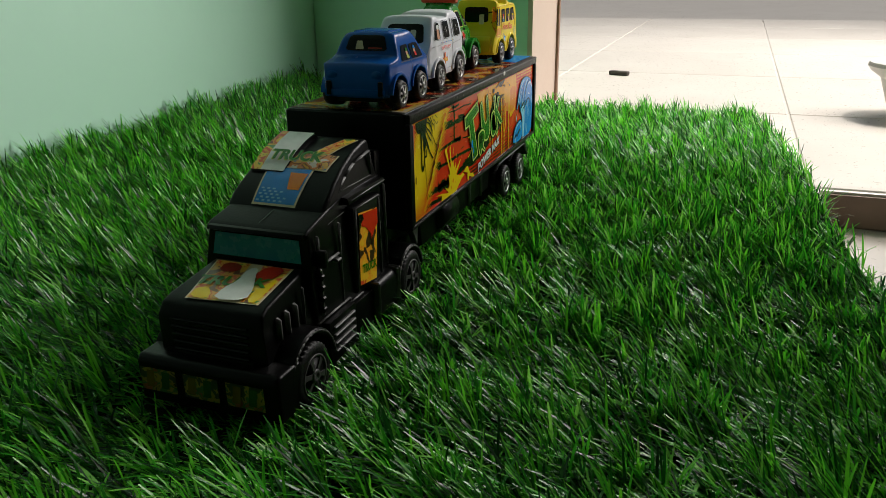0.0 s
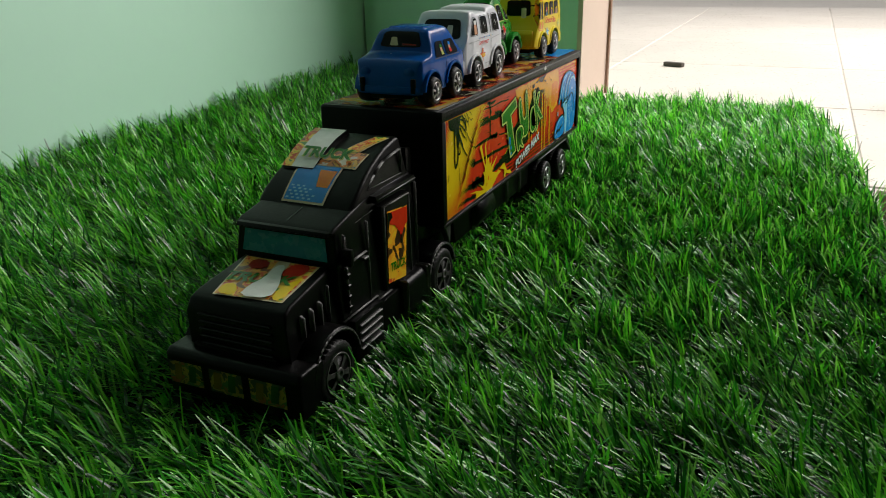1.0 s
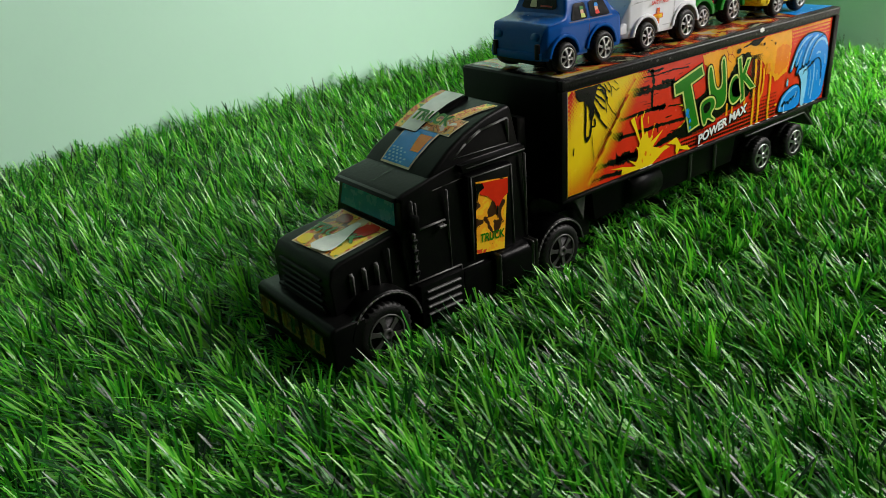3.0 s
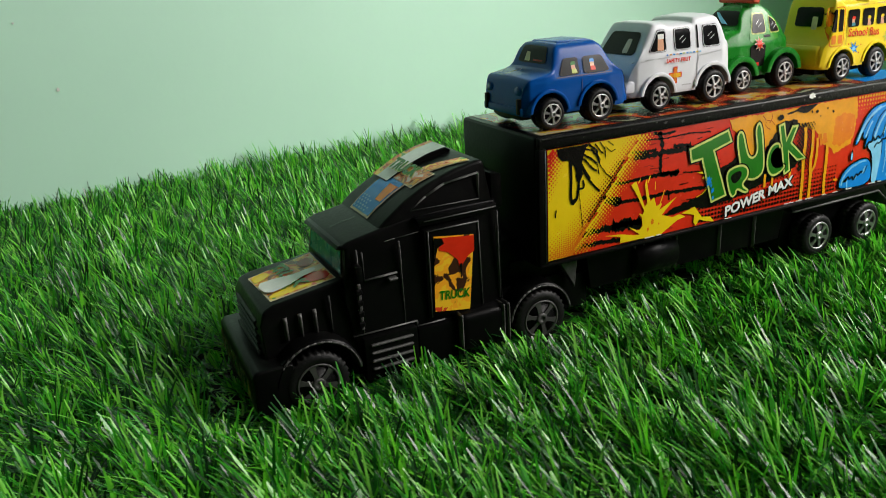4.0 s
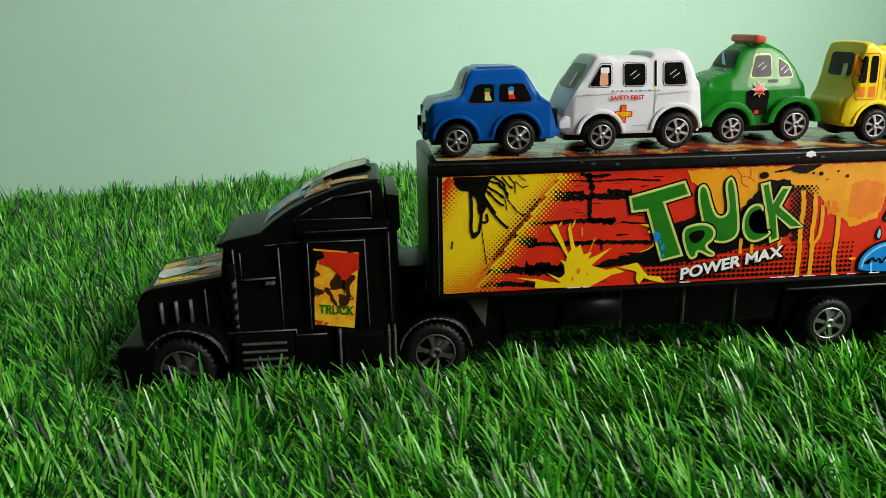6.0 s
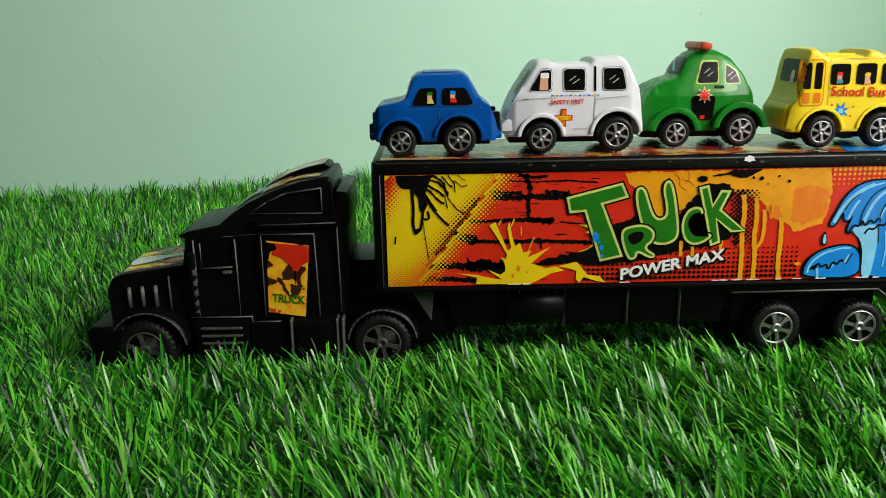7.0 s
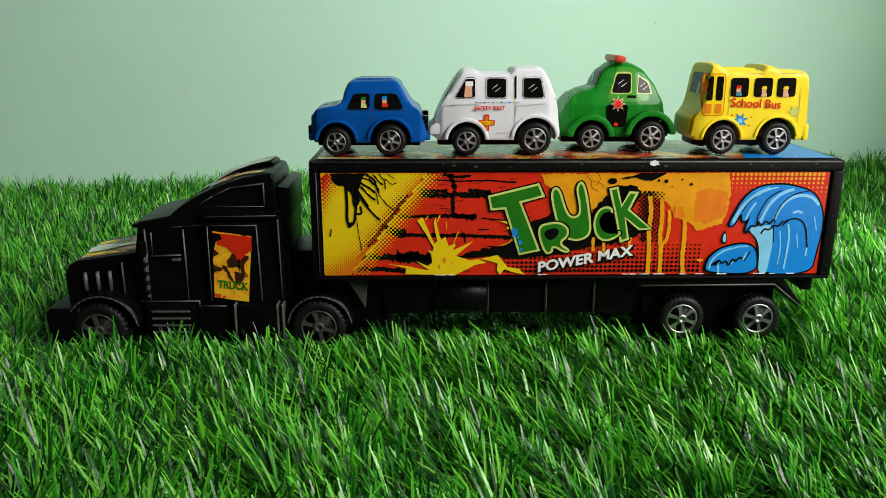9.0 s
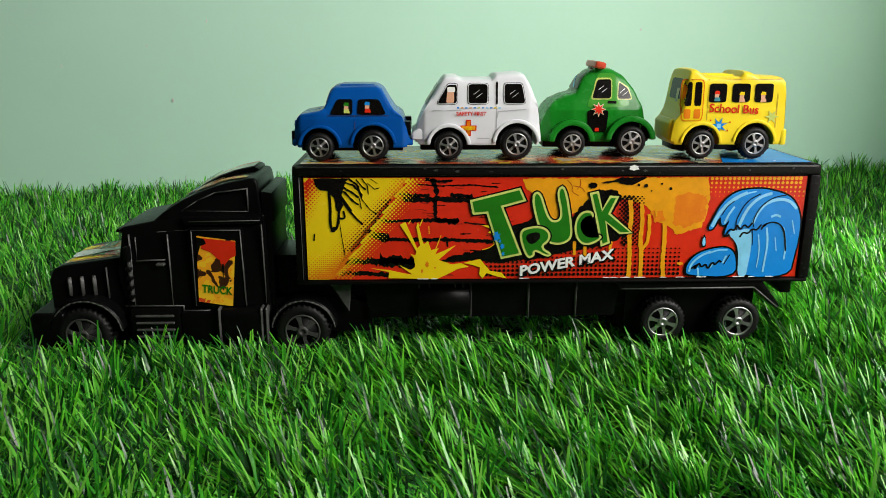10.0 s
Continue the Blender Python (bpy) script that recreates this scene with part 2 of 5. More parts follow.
def text_mesh(body, size, bold=0.0, shear=0.0):
    cu = bpy.data.curves.new("t", "FONT")
    cu.body, cu.size, cu.offset, cu.shear = body, size, bold, shear
    cu.align_x, cu.resolution_u = "CENTER", 4
    ob = new("t", cu)
    bpy.context.view_layer.update()
    me = bpy.data.meshes.new_from_object(ob.evaluated_get(bpy.context.evaluated_depsgraph_get()))
    bpy.data.objects.remove(ob)
    bpy.data.curves.remove(cu)
    bm = bmesh.new()
    bm.from_mesh(me)
    bpy.data.meshes.remove(me)
    return bm


def lettering(body, size, x, y, z, turn=0.0, bold=0.0, stretch=1.0, shear=0.0):
    """Words lying in a plane of constant y, read from -y."""
    bm = text_mesh(body, size, bold, shear)
    c, s = math.cos(radians(turn)), math.sin(radians(turn))
    for v in bm.verts:
        a, b = v.co.x * stretch, v.co.y
        v.co = (x + a * c - b * s, y, z + a * s + b * c)
    return bm


def chaikin(pts, rounds=2, closed=True):
    """Cuts the corners of an outline round."""
    for _ in range(rounds):
        out = [] if closed else [pts[0]]
        for p, q in zip(pts, pts[1:] + pts[:1] if closed else pts[1:]):
            out += [(p[0] * 0.75 + q[0] * 0.25, p[1] * 0.75 + q[1] * 0.25), (p[0] * 0.25 + q[0] * 0.75, p[1] * 0.25 + q[1] * 0.75)]
        pts = out if closed else out + [pts[-1]]
    return pts


def blob(cx, cz, r, seed, n=40, spikes=0.35, sx=1.0, sz=1.0):
    """An uneven splash outline."""
    rg = random.Random(seed)
    pts = []
    for i in range(n):
        a = 2 * math.pi * i / n
        k = 1 + (rg.uniform(0, spikes * 2) if i % 2 else -rg.uniform(0, spikes))
        pts.append((cx + r * sx * k * math.cos(a), cz + r * sz * k * math.sin(a)))
    return pts


# ---- the porch ----
WALL_Y, CORNER_X = 0.462, 0.715


def upright(plan, z0, z1):
    """A plan outline raised from z0 to z1."""
    bm = bmesh.new()
    low = [bm.verts.new((x, y, z0)) for x, y in plan]
    high = [bm.verts.new((x, y, z1)) for x, y in plan]
    bm.faces.new(low[::-1])
    bm.faces.new(high)
    for k in range(len(plan)):
        m = (k + 1) % len(plan)
        bm.faces.new((low[k], low[m], high[m], high[k]))
    bmesh.ops.recalc_face_normals(bm, faces=bm.faces[:])
    return bm


def setting(name, bm, mat, label, category, smooth=False):
    ob = part(name, bm, mat, None, smooth=smooth)
    return tagged(ob, label, category, kind="structure")


setting("wall_north", box(-2.2, CORNER_X + 0.12, WALL_Y, WALL_Y + 0.15, -0.05, 2.6), PLASTER, "mint green painted plaster wall with small chips", "wall")
setting("wall_east", box(CORNER_X, CORNER_X + 0.085, 0.112, WALL_Y - 0.003, -0.05, 2.6), PLASTER, "mint green wall in shade beside the doorway", "wall")
jamb = setting("door_jamb", upright([(0.700, 0.1040), (0.802, 0.0920), (0.802, 0.1110), (0.700, 0.1110)], -0.0122, 2.3), CREAM, "cream painted lining of the doorway with a brown edge", "door frame")
part("edge_strip", box(0.8025, 0.8125, 0.0885, 0.1050, -0.0122, 2.3, 0.001), BROWN, jamb, "brown edge strip")
setting("lintel_wall", box(CORNER_X, CORNER_X + 0.085, -0.3, 0.1105, 2.305, 2.6), PLASTER, "mint green wall over the opening", "wall")
# two unseen walls, added to cut fill and shade the turf's west end
setting("unseen_wall_west", box(-2.2, -2.05, -2.4, WALL_Y - 0.003, -0.05, 2.6), DIM, "unseen dark wall added to hold back light", "wall")
setting("unseen_wall_south", box(-2.04, 0.53, -0.76, -0.62, -0.05, 2.6), DIM, "unseen dark wall added to hold back light", "wall")
# added out of view: closes off the sky overhead and returns little bounce
setting("ceiling", box(-2.2, 1.9, -1.9, WALL_Y + 0.15, 2.605, 2.75), CEIL, "unseen ceiling added dark to cut bounced light", "ceiling")
for cx, cz, r in ((-0.212, 0.113, 0.0013), (-0.168, 0.198, 0.0009), (-0.235, 0.172, 0.0008), (0.02, 0.225, 0.0007), (0.31, 0.19, 0.001), (-0.33, 0.15, 0.0008)):
    part("paint_chip", prism(blob(cx, cz, r, cx, 12, 0.3, 0.9, 1.3), WALL_Y - 0.0007, WALL_Y + 0.0006), CHIP, bpy.data.objects["wall_north"], "small pale chip in the paint")
ground = setting("ground", box(-60, 60, -60, 60, -0.5, -0.049), TILE, "pale tiled terrace floor running out into daylight", "ground")
for i in range(8):
    for j in range(8):
        x, y = -0.8 + i * 0.42, -2.2 + j * 0.42
        if x < 0.38 and y + 0.416 > -0.25:
            continue
        part("tile", box(x, x + 0.416, y, y + 0.416, -0.052, -0.0425, 0.0012, 1), TILE, ground, smooth=False)
slab = setting("threshold_slab", box(0.385, 2.6, -2.2, 0.60, -0.06, -0.0142, 0.003), TILE, "pale grey stone threshold slab", "stone slab")
for i in range(6):
    for j in range(7):
        x, y = 0.390 + i * 0.39, -2.195 + j * 0.39
        part("tile", box(x, x + 0.387, y, y + 0.387, -0.020, -0.0128, 0.0012, 1), TILE, slab, smooth=False)
part("riser", box(0.3815, 0.3848, -2.2, -0.262, -0.048, -0.0170), RISER, slab, "brown riser of the step")
setting("porch_floor", box(-2.05, 0.384, -0.255, WALL_Y - 0.001, -0.06, -0.0128), TILE, "pale porch floor under the turf mat", "floor")

# ---- the turf mat ----
def rise(x, y):
    """How far the mat lifts off the floor: gentle waves, and a curl up against the wall."""
    up = 0.0025 * math.sin(7 * x + 1.3) * math.sin(5 * y + 0.4)
    near = min(1, max(0, (y - 0.25) / 0.2))
    along = min(1, max(0, (x + 0.35) / 1.0))
    return up + 0.036 * near * near * along


MAT_X0, MAT_X1, MAT_Y0, MAT_Y1 = -1.0, 0.655, -0.285, 0.45


def mat_edge(x):
    return -0.204 - 0.120 * (0.64 - x) + 0.004 * math.sin(11 * x) - 0.02 * min(1.0, max(0.0, (0.02 - x) / 0.1))


def turf():
    mat = new("turf_mat")
    tagged(mat, "green artificial turf mat with long shiny plastic blades", "turf mat")
    bm = bmesh.new()
    nx, ny = 90, 50
    rows = []
    for i in range(nx + 1):
        x = MAT_X0 + (MAT_X1 - MAT_X0) * i / nx
        y0 = mat_edge(x)
        rows.append([bm.verts.new((x, y0 + (MAT_Y1 - y0) * j / ny, rise(x, y0 + (MAT_Y1 - y0) * j / ny))) for j in range(ny + 1)])
    for a, b in zip(rows, rows[1:]):
        for j in range(ny):
            bm.faces.new((a[j], b[j], b[j + 1], a[j + 1]))
    low = bmesh.ops.extrude_face_region(bm, geom=bm.faces[:])
    for v in low["geom"]:
        if isinstance(v, bmesh.types.BMVert):
            v.co.z -= 0.012
    part("backing", bm, MATBASE, mat, "dark woven turf backing")
    rg = np.random.default_rng(5)
    # tufts stand in uneven rows, each a small fan of blades
    pitch = 0.0098
    gx, gy = np.meshgrid(np.arange(MAT_X0 + 0.40, MAT_X1, pitch), np.arange(-0.40, MAT_Y1, pitch))
    tx = gx.ravel() + rg.normal(0, 0.0033, gx.size)
    ty = gy.ravel() + rg.normal(0, 0.0033, gx.size)
    keep = ty > np.array([mat_edge(v) for v in tx])
    tx, ty = tx[keep], ty[keep]
    per = 24
    tuft_dir = rg.normal(0, 0.45, len(tx))
    tuft_lean = rg.normal(0, 0.25, len(tx))
    tuft_len = rg.uniform(0.68, 1.18, len(tx))
    own = np.repeat(np.arange(len(tx)), per)
    x = tx[own] + rg.normal(0, 0.0021, len(own))
    y = ty[own] + rg.normal(0, 0.0021, len(own))
    n = len(x)
    lean_dir = 2.35 + tuft_dir[own] + rg.normal(0, 0.75, n) + 0.5 * np.sin(9 * x) + 0.5 * np.sin(8 * y + 1)
    lean = np.clip(rg.normal(0.78, 0.27, n) + tuft_lean[own], 0.06, 1.4)
    length = rg.uniform(0.016, 0.030, n) * tuft_len[own]
    under = (x > -0.178) & (x < 0.285) & (y > -0.006) & (y < 0.078)
    beside = (x > -0.19) & (x < 0.29) & (y > -0.034) & (y < 0.08)
    length = np.where(beside & (rg.random(n) > 0.05), length * 0.84, length)
    length = np.where(under, rg.uniform(0.006, 0.012, n), length)
    width = rg.uniform(0.00038, 0.00078, n)
    base = np.array([rise(a, b) for a, b in zip(x, y)]) - 0.001
    curl = rg.uniform(0.15, 0.8, n)
    dx, dy = np.cos(lean_dir), np.sin(lean_dir)
    px, py = -dy, dx
    steps = ((0.0, 1.0), (0.40, 0.95), (0.75, 0.85), (1.0, 0.45))
    co = np.zeros((n, 8, 3))
    k = 0
    hx, hz, prev = np.zeros(n), np.zeros(n), 0.0
    for f, w in steps:
        a = lean + curl * (f - 0.3)
        hx = hx + length * (f - prev) * np.sin(a)
        hz = hz + length * (f - prev) * np.cos(a)
        prev = f
        for s in ((-1, 1) if w else (0,)):
            co[:, k, 0] = x + dx * hx + s * px * width * w
            co[:, k, 1] = np.minimum(y + dy * hx + s * py * width * w, WALL_Y - 0.001)
            co[:, k, 2] = base + np.maximum(hz, 0.001)
            k += 1
    quads = np.array([[0, 1, 3, 2], [2, 3, 5, 4], [4, 5, 7, 6]])
    off = (np.arange(n) * 8)[:, None, None]
    fq = (quads[None] + off).reshape(-1, 4)
    me = bpy.data.meshes.new("blades")
    me.vertices.add(n * 8)
    me.vertices.foreach_set("co", co.reshape(-1).astype(np.float32))
    loops = fq.reshape(-1)
    me.loops.add(len(loops))
    me.loops.foreach_set("vertex_index", loops.astype(np.int32))
    starts = np.arange(len(fq)) * 4
    me.polygons.add(len(starts))
    me.polygons.foreach_set("loop_start", starts.astype(np.int32))
    me.polygons.foreach_set("use_smooth", np.ones(len(starts), dtype=bool))
    me.update(calc_edges=True)
    part("pile", me, TURF, mat, "long shiny green plastic pile", kind="stuff")
    return mat


turf()

# ---- the toy lorry ----
def wheel(name, parent, x, y, z, r, width, tyre_mat, rim_mat, spokes=6, n=30, label=""):
    """A tyre with tread blocks and a dished rim with spokes, its outer face towards -y."""
    hub = new(name)
    hub.parent = parent
    hub.location = (x, y, z)
    if label:
        tagged(hub, label)
    bm = bmesh.new()
    rings = [(0.66, 0.0006, 0), (0.70, 0.0, 0), (0.90, 0.0, 0), (0.975, 0.0009, 0), (0.99, 0.0014, 1), (0.99, width * 0.46, 1), (0.975, width * 0.47, 0), (0.975, width * 0.53, 0),
             (0.99, width * 0.54, 2), (0.99, width - 0.0014, 2), (0.95, width, 0), (0.6, width, 0)]
    m = n * 4
    loops = []
    for k, yy, tread in rings:
        ring = []
        for i in range(m):
            up = tread and (i + (2 if tread == 2 else 0)) % 4 < 2
            a = 2 * math.pi * i / m
            q = r * (k + (0.05 if up else 0.0))
            ring.append(bm.verts.new((q * math.cos(a), yy, q * math.sin(a))))
        loops.append(ring)
    for a, b in zip(loops, loops[1:]):
        for i in range(m):
            bm.faces.new((a[i], a[(i + 1) % m], b[(i + 1) % m], b[i]))
    bm.faces.new(loops[0][::-1])
    bm.faces.new(loops[-1])
    part("tyre", bm, tyre_mat, hub, smooth=True)
    bm = lathe([(r * 0.68, 0.0004), (r * 0.69, -0.0002), (r * 0.62, -0.0002), (r * 0.60, 0.0010)], 0, 0, 0, n, closed=False)
    for i in range(spokes):
        a = 2 * math.pi * i / spokes + 0.3
        b = bmesh.new()
        vs = [b.verts.new(p) for p in ((r * 0.10, -0.0004, -r * 0.085), (r * 0.40, -0.0002, -r * 0.065), (r * 0.62, 0.0, -r * 0.115), (r * 0.62, 0.0, r * 0.115), (r * 0.40, -0.0002, r * 0.065), (r * 0.10, -0.0004, r * 0.085))]
        ws = [b.verts.new((v.co.x, 0.0013, v.co.z)) for v in vs]
        b.faces.new(vs)
        for k in range(6):
            b.faces.new((vs[k], ws[k], ws[(k + 1) % 6], vs[(k + 1) % 6]))
        bmesh.ops.rotate(b, verts=b.verts, cent=(0, 0, 0), matrix=Matrix.Rotation(a, 3, "Y"))
        join(bm, b)
    lathe([(r * 0.23, 0.0), (r * 0.21, -0.0008), (r * 0.10, -0.0011), (r * 0.09, -0.0006)], 0, 0, 0, 14, bm)
    part("rim", bm, rim_mat, hub)
    bm = lathe([(r * 0.612, 0.00042), (r * 0.3, 0.00044)], 0, 0, 0, n)
    part("rim_shadow_disc", bm, TYRE, hub)
    return hub


def far_wheel(parent, x, y, z, r, width):
    bm = lathe([(r * 0.7, 0), (r * 0.95, 0), (r, 0.002), (r, width - 0.002), (r * 0.95, width), (r * 0.66, width), (r * 0.6, width - 0.001)], x, y, z, 24)
    return part("tyre", bm, TYRE, parent)


DARKGREEN = ink("faded_green_ink", (0.03, 0.09, 0.025))
DARKGOLD = ink("faded_gold_ink", (0.19, 0.12, 0.02))
truck = new("toy_truck")
tagged(truck, "black plastic toy lorry with a colourful printed trailer on turf", "toy truck")
FAIR = [(-0.0885, 0.0800), (-0.0815, 0.0856), (-0.0725, 0.0914), (-0.0615, 0.0966), (-0.052, 0.0999), (-0.045, 0.1020), (-0.033, 0.1043)]
CREST = [(-0.070, 0.0935), (-0.056, 0.1008), (-0.046, 0.1043), (-0.035, 0.1066)]

# tractor: chassis, bonnet, cabin, roof
part("chassis", prism([(-0.150, 0.012), (0.034, 0.012), (0.034, 0.030), (0.018, 0.034), (-0.150, 0.032)], 0.012, 0.058, 0.001), BLACK, truck)
bonnet = part("bonnet", prism([(-0.1475, 0.020), (-0.1485, 0.047), (-0.1460, 0.0530), (-0.141, 0.0550), (-0.120, 0.0578), (-0.100, 0.0604), (-0.095, 0.020)], 0.006, 0.062, 0.0016, 3,
              taper=lambda z: 1.0 if z < 0.045 else 1 - 0.14 * (z - 0.045) / 0.016), BLACK, truck)
cabin = part("cabin", prism([(-0.104, 0.020), (-0.1085, 0.052), (-0.1050, 0.0742), (-0.1075, 0.0758), (-0.1035, 0.0778), (-0.089, 0.0805), (-0.070, 0.0845), (-0.0245, 0.0845), (-0.0235, 0.030), (-0.0235, 0.020)], 0.0050, 0.0645, 0.0016, 3,
             taper=lambda z: 1.0 if z < 0.055 else 1 - 0.14 * (z - 0.055) / 0.035), BLACK, truck)
part("roof_fairing", prism(FAIR + [(-0.0290, 0.1045), (-0.0280, 0.1015), (-0.0255, 0.080)], 0.0085, 0.0630, 0.002, 3,
     taper=lambda z: 1 - 0.16 * max(0, z - 0.086) / 0.02), BLACK, truck)
part("fairing_crest", prism(CREST + [(-0.0325, 0.1055), (-0.0325, 0.098)], 0.040, 0.0605, 0.0012, 2), BLACK, truck)
part("sleeper_back", prism([(-0.026, 0.030), (-0.026, 0.0975), (-0.0200, 0.0965), (-0.0195, 0.0800), (-0.0212, 0.0790), (-0.0212, 0.0300)], 0.010, 0.0585, 0.0007), BLACK, truck)
part("deck_block", box(-0.0212, -0.0075, 0.016, 0.052, 0.030, 0.0585, 0.0012), BLACK, truck)
bump = part("bumper", prism([(-0.1568, 0.008), (-0.1573, 0.028), (-0.1550, 0.0305), (-0.138, 0.0305), (-0.136, 0.008)], -0.0040, 0.0690, 0.0018, 3), BLACK, truck)
for y0, y1 in ((0.003, 0.022), (0.026, 0.044), (0.048, 0.067)):
    bm = bmesh.new()
    bm.faces.new([bm.verts.new(p) for p in ((-0.1577, y1, 0.014), (-0.1579, y1, 0.0255), (-0.1579, y0, 0.0255), (-0.1577, y0, 0.014))])
    part("bumper_sticker", bm, BUMPPRINT, bump, "faded dark printed sticker")
    for k in range(2):
        bm = bmesh.new()
        a = y0 + 0.003 + k * 0.008
        bm.faces.new([bm.verts.new(p) for p in ((-0.15815, a + 0.005, 0.016), (-0.15815, a + 0.004, 0.0245), (-0.15815, a, 0.0245), (-0.15815, a + 0.001, 0.016))])
        part("bumper_print", bm, (DARKGREEN, DARKGOLD)[k], bump)
# grille ribs
for k in range(6):
    part("grille_bar", box(-0.1497, -0.1475, 0.014, 0.054, 0.028 + k * 0.0036, 0.0294 + k * 0.0036, 0.0005, 1), BLACK, bonnet)
# windscreen print
bm = bmesh.new()
bm.faces.new([bm.verts.new(p) for p in ((-0.10765, 0.0590, 0.0620), (-0.10590, 0.0575, 0.0728), (-0.10590, 0.0120, 0.0728), (-0.10765, 0.0105, 0.0620))])
part("windscreen", bm, GLASSPRINT, cabin, "blue-green printed windscreen sticker")
part("windscreen_frame", prism([(-0.1090, 0.0746), (-0.1078, 0.0764), (-0.103, 0.0770), (-0.104, 0.0734)], 0.009, 0.0605, 0.0006), BLACK, cabin)
def sloped(pts, lift, surface, name, mat, label, parent):
    """A sticker laid from above on a surface z = surface(x)."""
    bm = bmesh.new()
    bm.faces.new([bm.verts.new((x, y, surface(x) + lift)) for x, y in pts])
    return part(name, bm, mat, parent, label)


def hood_z(x):
    return 0.0550 + (x + 0.141) * (0.0054 / 0.041)


sloped([(-0.1435, 0.0490), (-0.1090, 0.0560), (-0.1090, 0.0140), (-0.1410, 0.0130)], 0.0003, hood_z, "bonnet_sticker", I_CREAM, "cream-edged printed bonnet sticker", bonnet)
sloped([(-0.1428, 0.0482), (-0.1095, 0.0550), (-0.1095, 0.0365), (-0.1422, 0.0330)], 0.0005, hood_z, "bonnet_print", SMALLPRINT, "yellow and red print", bonnet)
sloped([(-0.1405, 0.0225), (-0.1095, 0.0300), (-0.1095, 0.0150), (-0.1405, 0.0140)], 0.0005, hood_z, "bonnet_print", SMALLPRINT, "yellow and red print", bonnet)
sloped(chaikin([(-0.1428, 0.0355), (-0.1330, 0.0360), (-0.1260, 0.0330), (-0.1150, 0.0345), (-0.1130, 0.0300), (-0.1210, 0.0270), (-0.1310, 0.0215), (-0.1405, 0.0200)], 1), 0.0013, hood_z, "bonnet_print", I_WHITE, "worn white patch", bonnet)
sloped(chaikin([(-0.1425, 0.0478), (-0.1350, 0.0490), (-0.1330, 0.0440), (-0.1370, 0.0400), (-0.1423, 0.0385)], 1), 0.0007, hood_z, "bonnet_print", I_YELLOW, "yellow print", bonnet)
sloped(chaikin([(-0.1403, 0.0195), (-0.1320, 0.0215), (-0.1250, 0.0190), (-0.1180, 0.0155), (-0.1403, 0.0145)], 1), 0.0007, hood_z, "bonnet_print", I_YELLOW, "yellow print", bonnet)
sloped(chaikin([(-0.1270, 0.0260), (-0.1190, 0.0290), (-0.1100, 0.0270), (-0.1100, 0.0170), (-0.1200, 0.0175)], 1), 0.0008, hood_z, "bonnet_print", I_RED, "red print", bonnet)
sloped(chaikin([(-0.1200, 0.0480), (-0.1110, 0.0500), (-0.1110, 0.0400), (-0.1180, 0.0380)], 1), 0.0008, hood_z, "bonnet_print", I_DARKRED, "dark red print", bonnet)

def words_on(body, size, x, y, surface, lift, name, mat, parent, turn=0.0):
    """Lettering laid on a roof or bonnet, to be read from the front."""
    bm = text_mesh(body, size, 0.0004)
    for v in bm.verts:
        a, b = v.co.x, v.co.y + v.co.x * turn
        v.co = (x + b, y - a, surface(x + b) + lift)
    return part(name, bm, mat, parent, "green lettering")


words_on("TRUCK", 0.0105, -0.1300, 0.0355, hood_z, 0.0010, "bonnet_lettering", I_GREEN, bonnet, 0.12)


def fair_z(x):
    for (a, za), (b, zb) in zip(FAIR, FAIR[1:]):
        if x <= b:
            return za + (zb - za) * (x - a) / (b - a)
    return FAIR[-1][1]


def draped(x0, x1, edge0, edge1, lift, surface, name, mat, label, parent, n=14):
    """A sticker from x0 to x1 that follows a curved roof; edge(u) gives its two sides."""
    bm = bmesh.new()
    rows = []
    for i in range(n + 1):
        u = i / n
        x = x0 + (x1 - x0) * u
        rows.append([bm.verts.new((x, e(u), surface(x) + lift)) for e in (edge0, edge1)])
    for a, b in zip(rows, rows[1:]):
        bm.faces.new((a[0], a[1], b[1], b[0]))
    return part(name, bm, mat, parent, label)


roof = [c for c in truck.children if c.name.startswith("roof_fairing")][0]
for nm, x0, x1, e0, e1, lift, mat, lab in (
        ("fairing_sticker", -0.0870, -0.0660, lambda u: 0.0490 + 0.002 * u, lambda u: 0.0245, 0.0006, I_CREAM, "cream-edged printed roof sticker"),
        ("fairing_sticker", -0.0660, -0.0530, lambda u: 0.0555 + 0.002 * u, lambda u: 0.0175 - 0.001 * u, 0.0006, I_CREAM, "cream edge of the lettered band"),
        ("fairing_sticker", -0.0530, -0.0345, lambda u: 0.0330 - 0.010 * u, lambda u: 0.0225 - 0.008 * u, 0.0006, I_CREAM, "cream-edged arm of the sticker"),
        ("fairing_print", -0.0862, -0.0660, lambda u: 0.0480 + 0.002 * u, lambda u: 0.0255, 0.0009, I_BLUE, "blue print with white checks"),
        ("fairing_print", -0.0655, -0.0535, lambda u: 0.0548 + 0.002 * u, lambda u: 0.0182 - 0.001 * u, 0.0009, CRESTPRINT, "worn coloured band"),
        ("fairing_print", -0.0532, -0.0350, lambda u: 0.0322 - 0.010 * u, lambda u: 0.0233 - 0.008 * u, 0.0009, SMALLPRINT, "red and yellow print")):
    draped(x0, x1, e0, e1, lift, fair_z, nm, mat, lab, roof)


def crest_z(x):
    pts = CREST
    for (a, za), (b, zb) in zip(pts, pts[1:]):
        if x <= b:
            return za + (zb - za) * (x - a) / (b - a)
    return pts[-1][1]


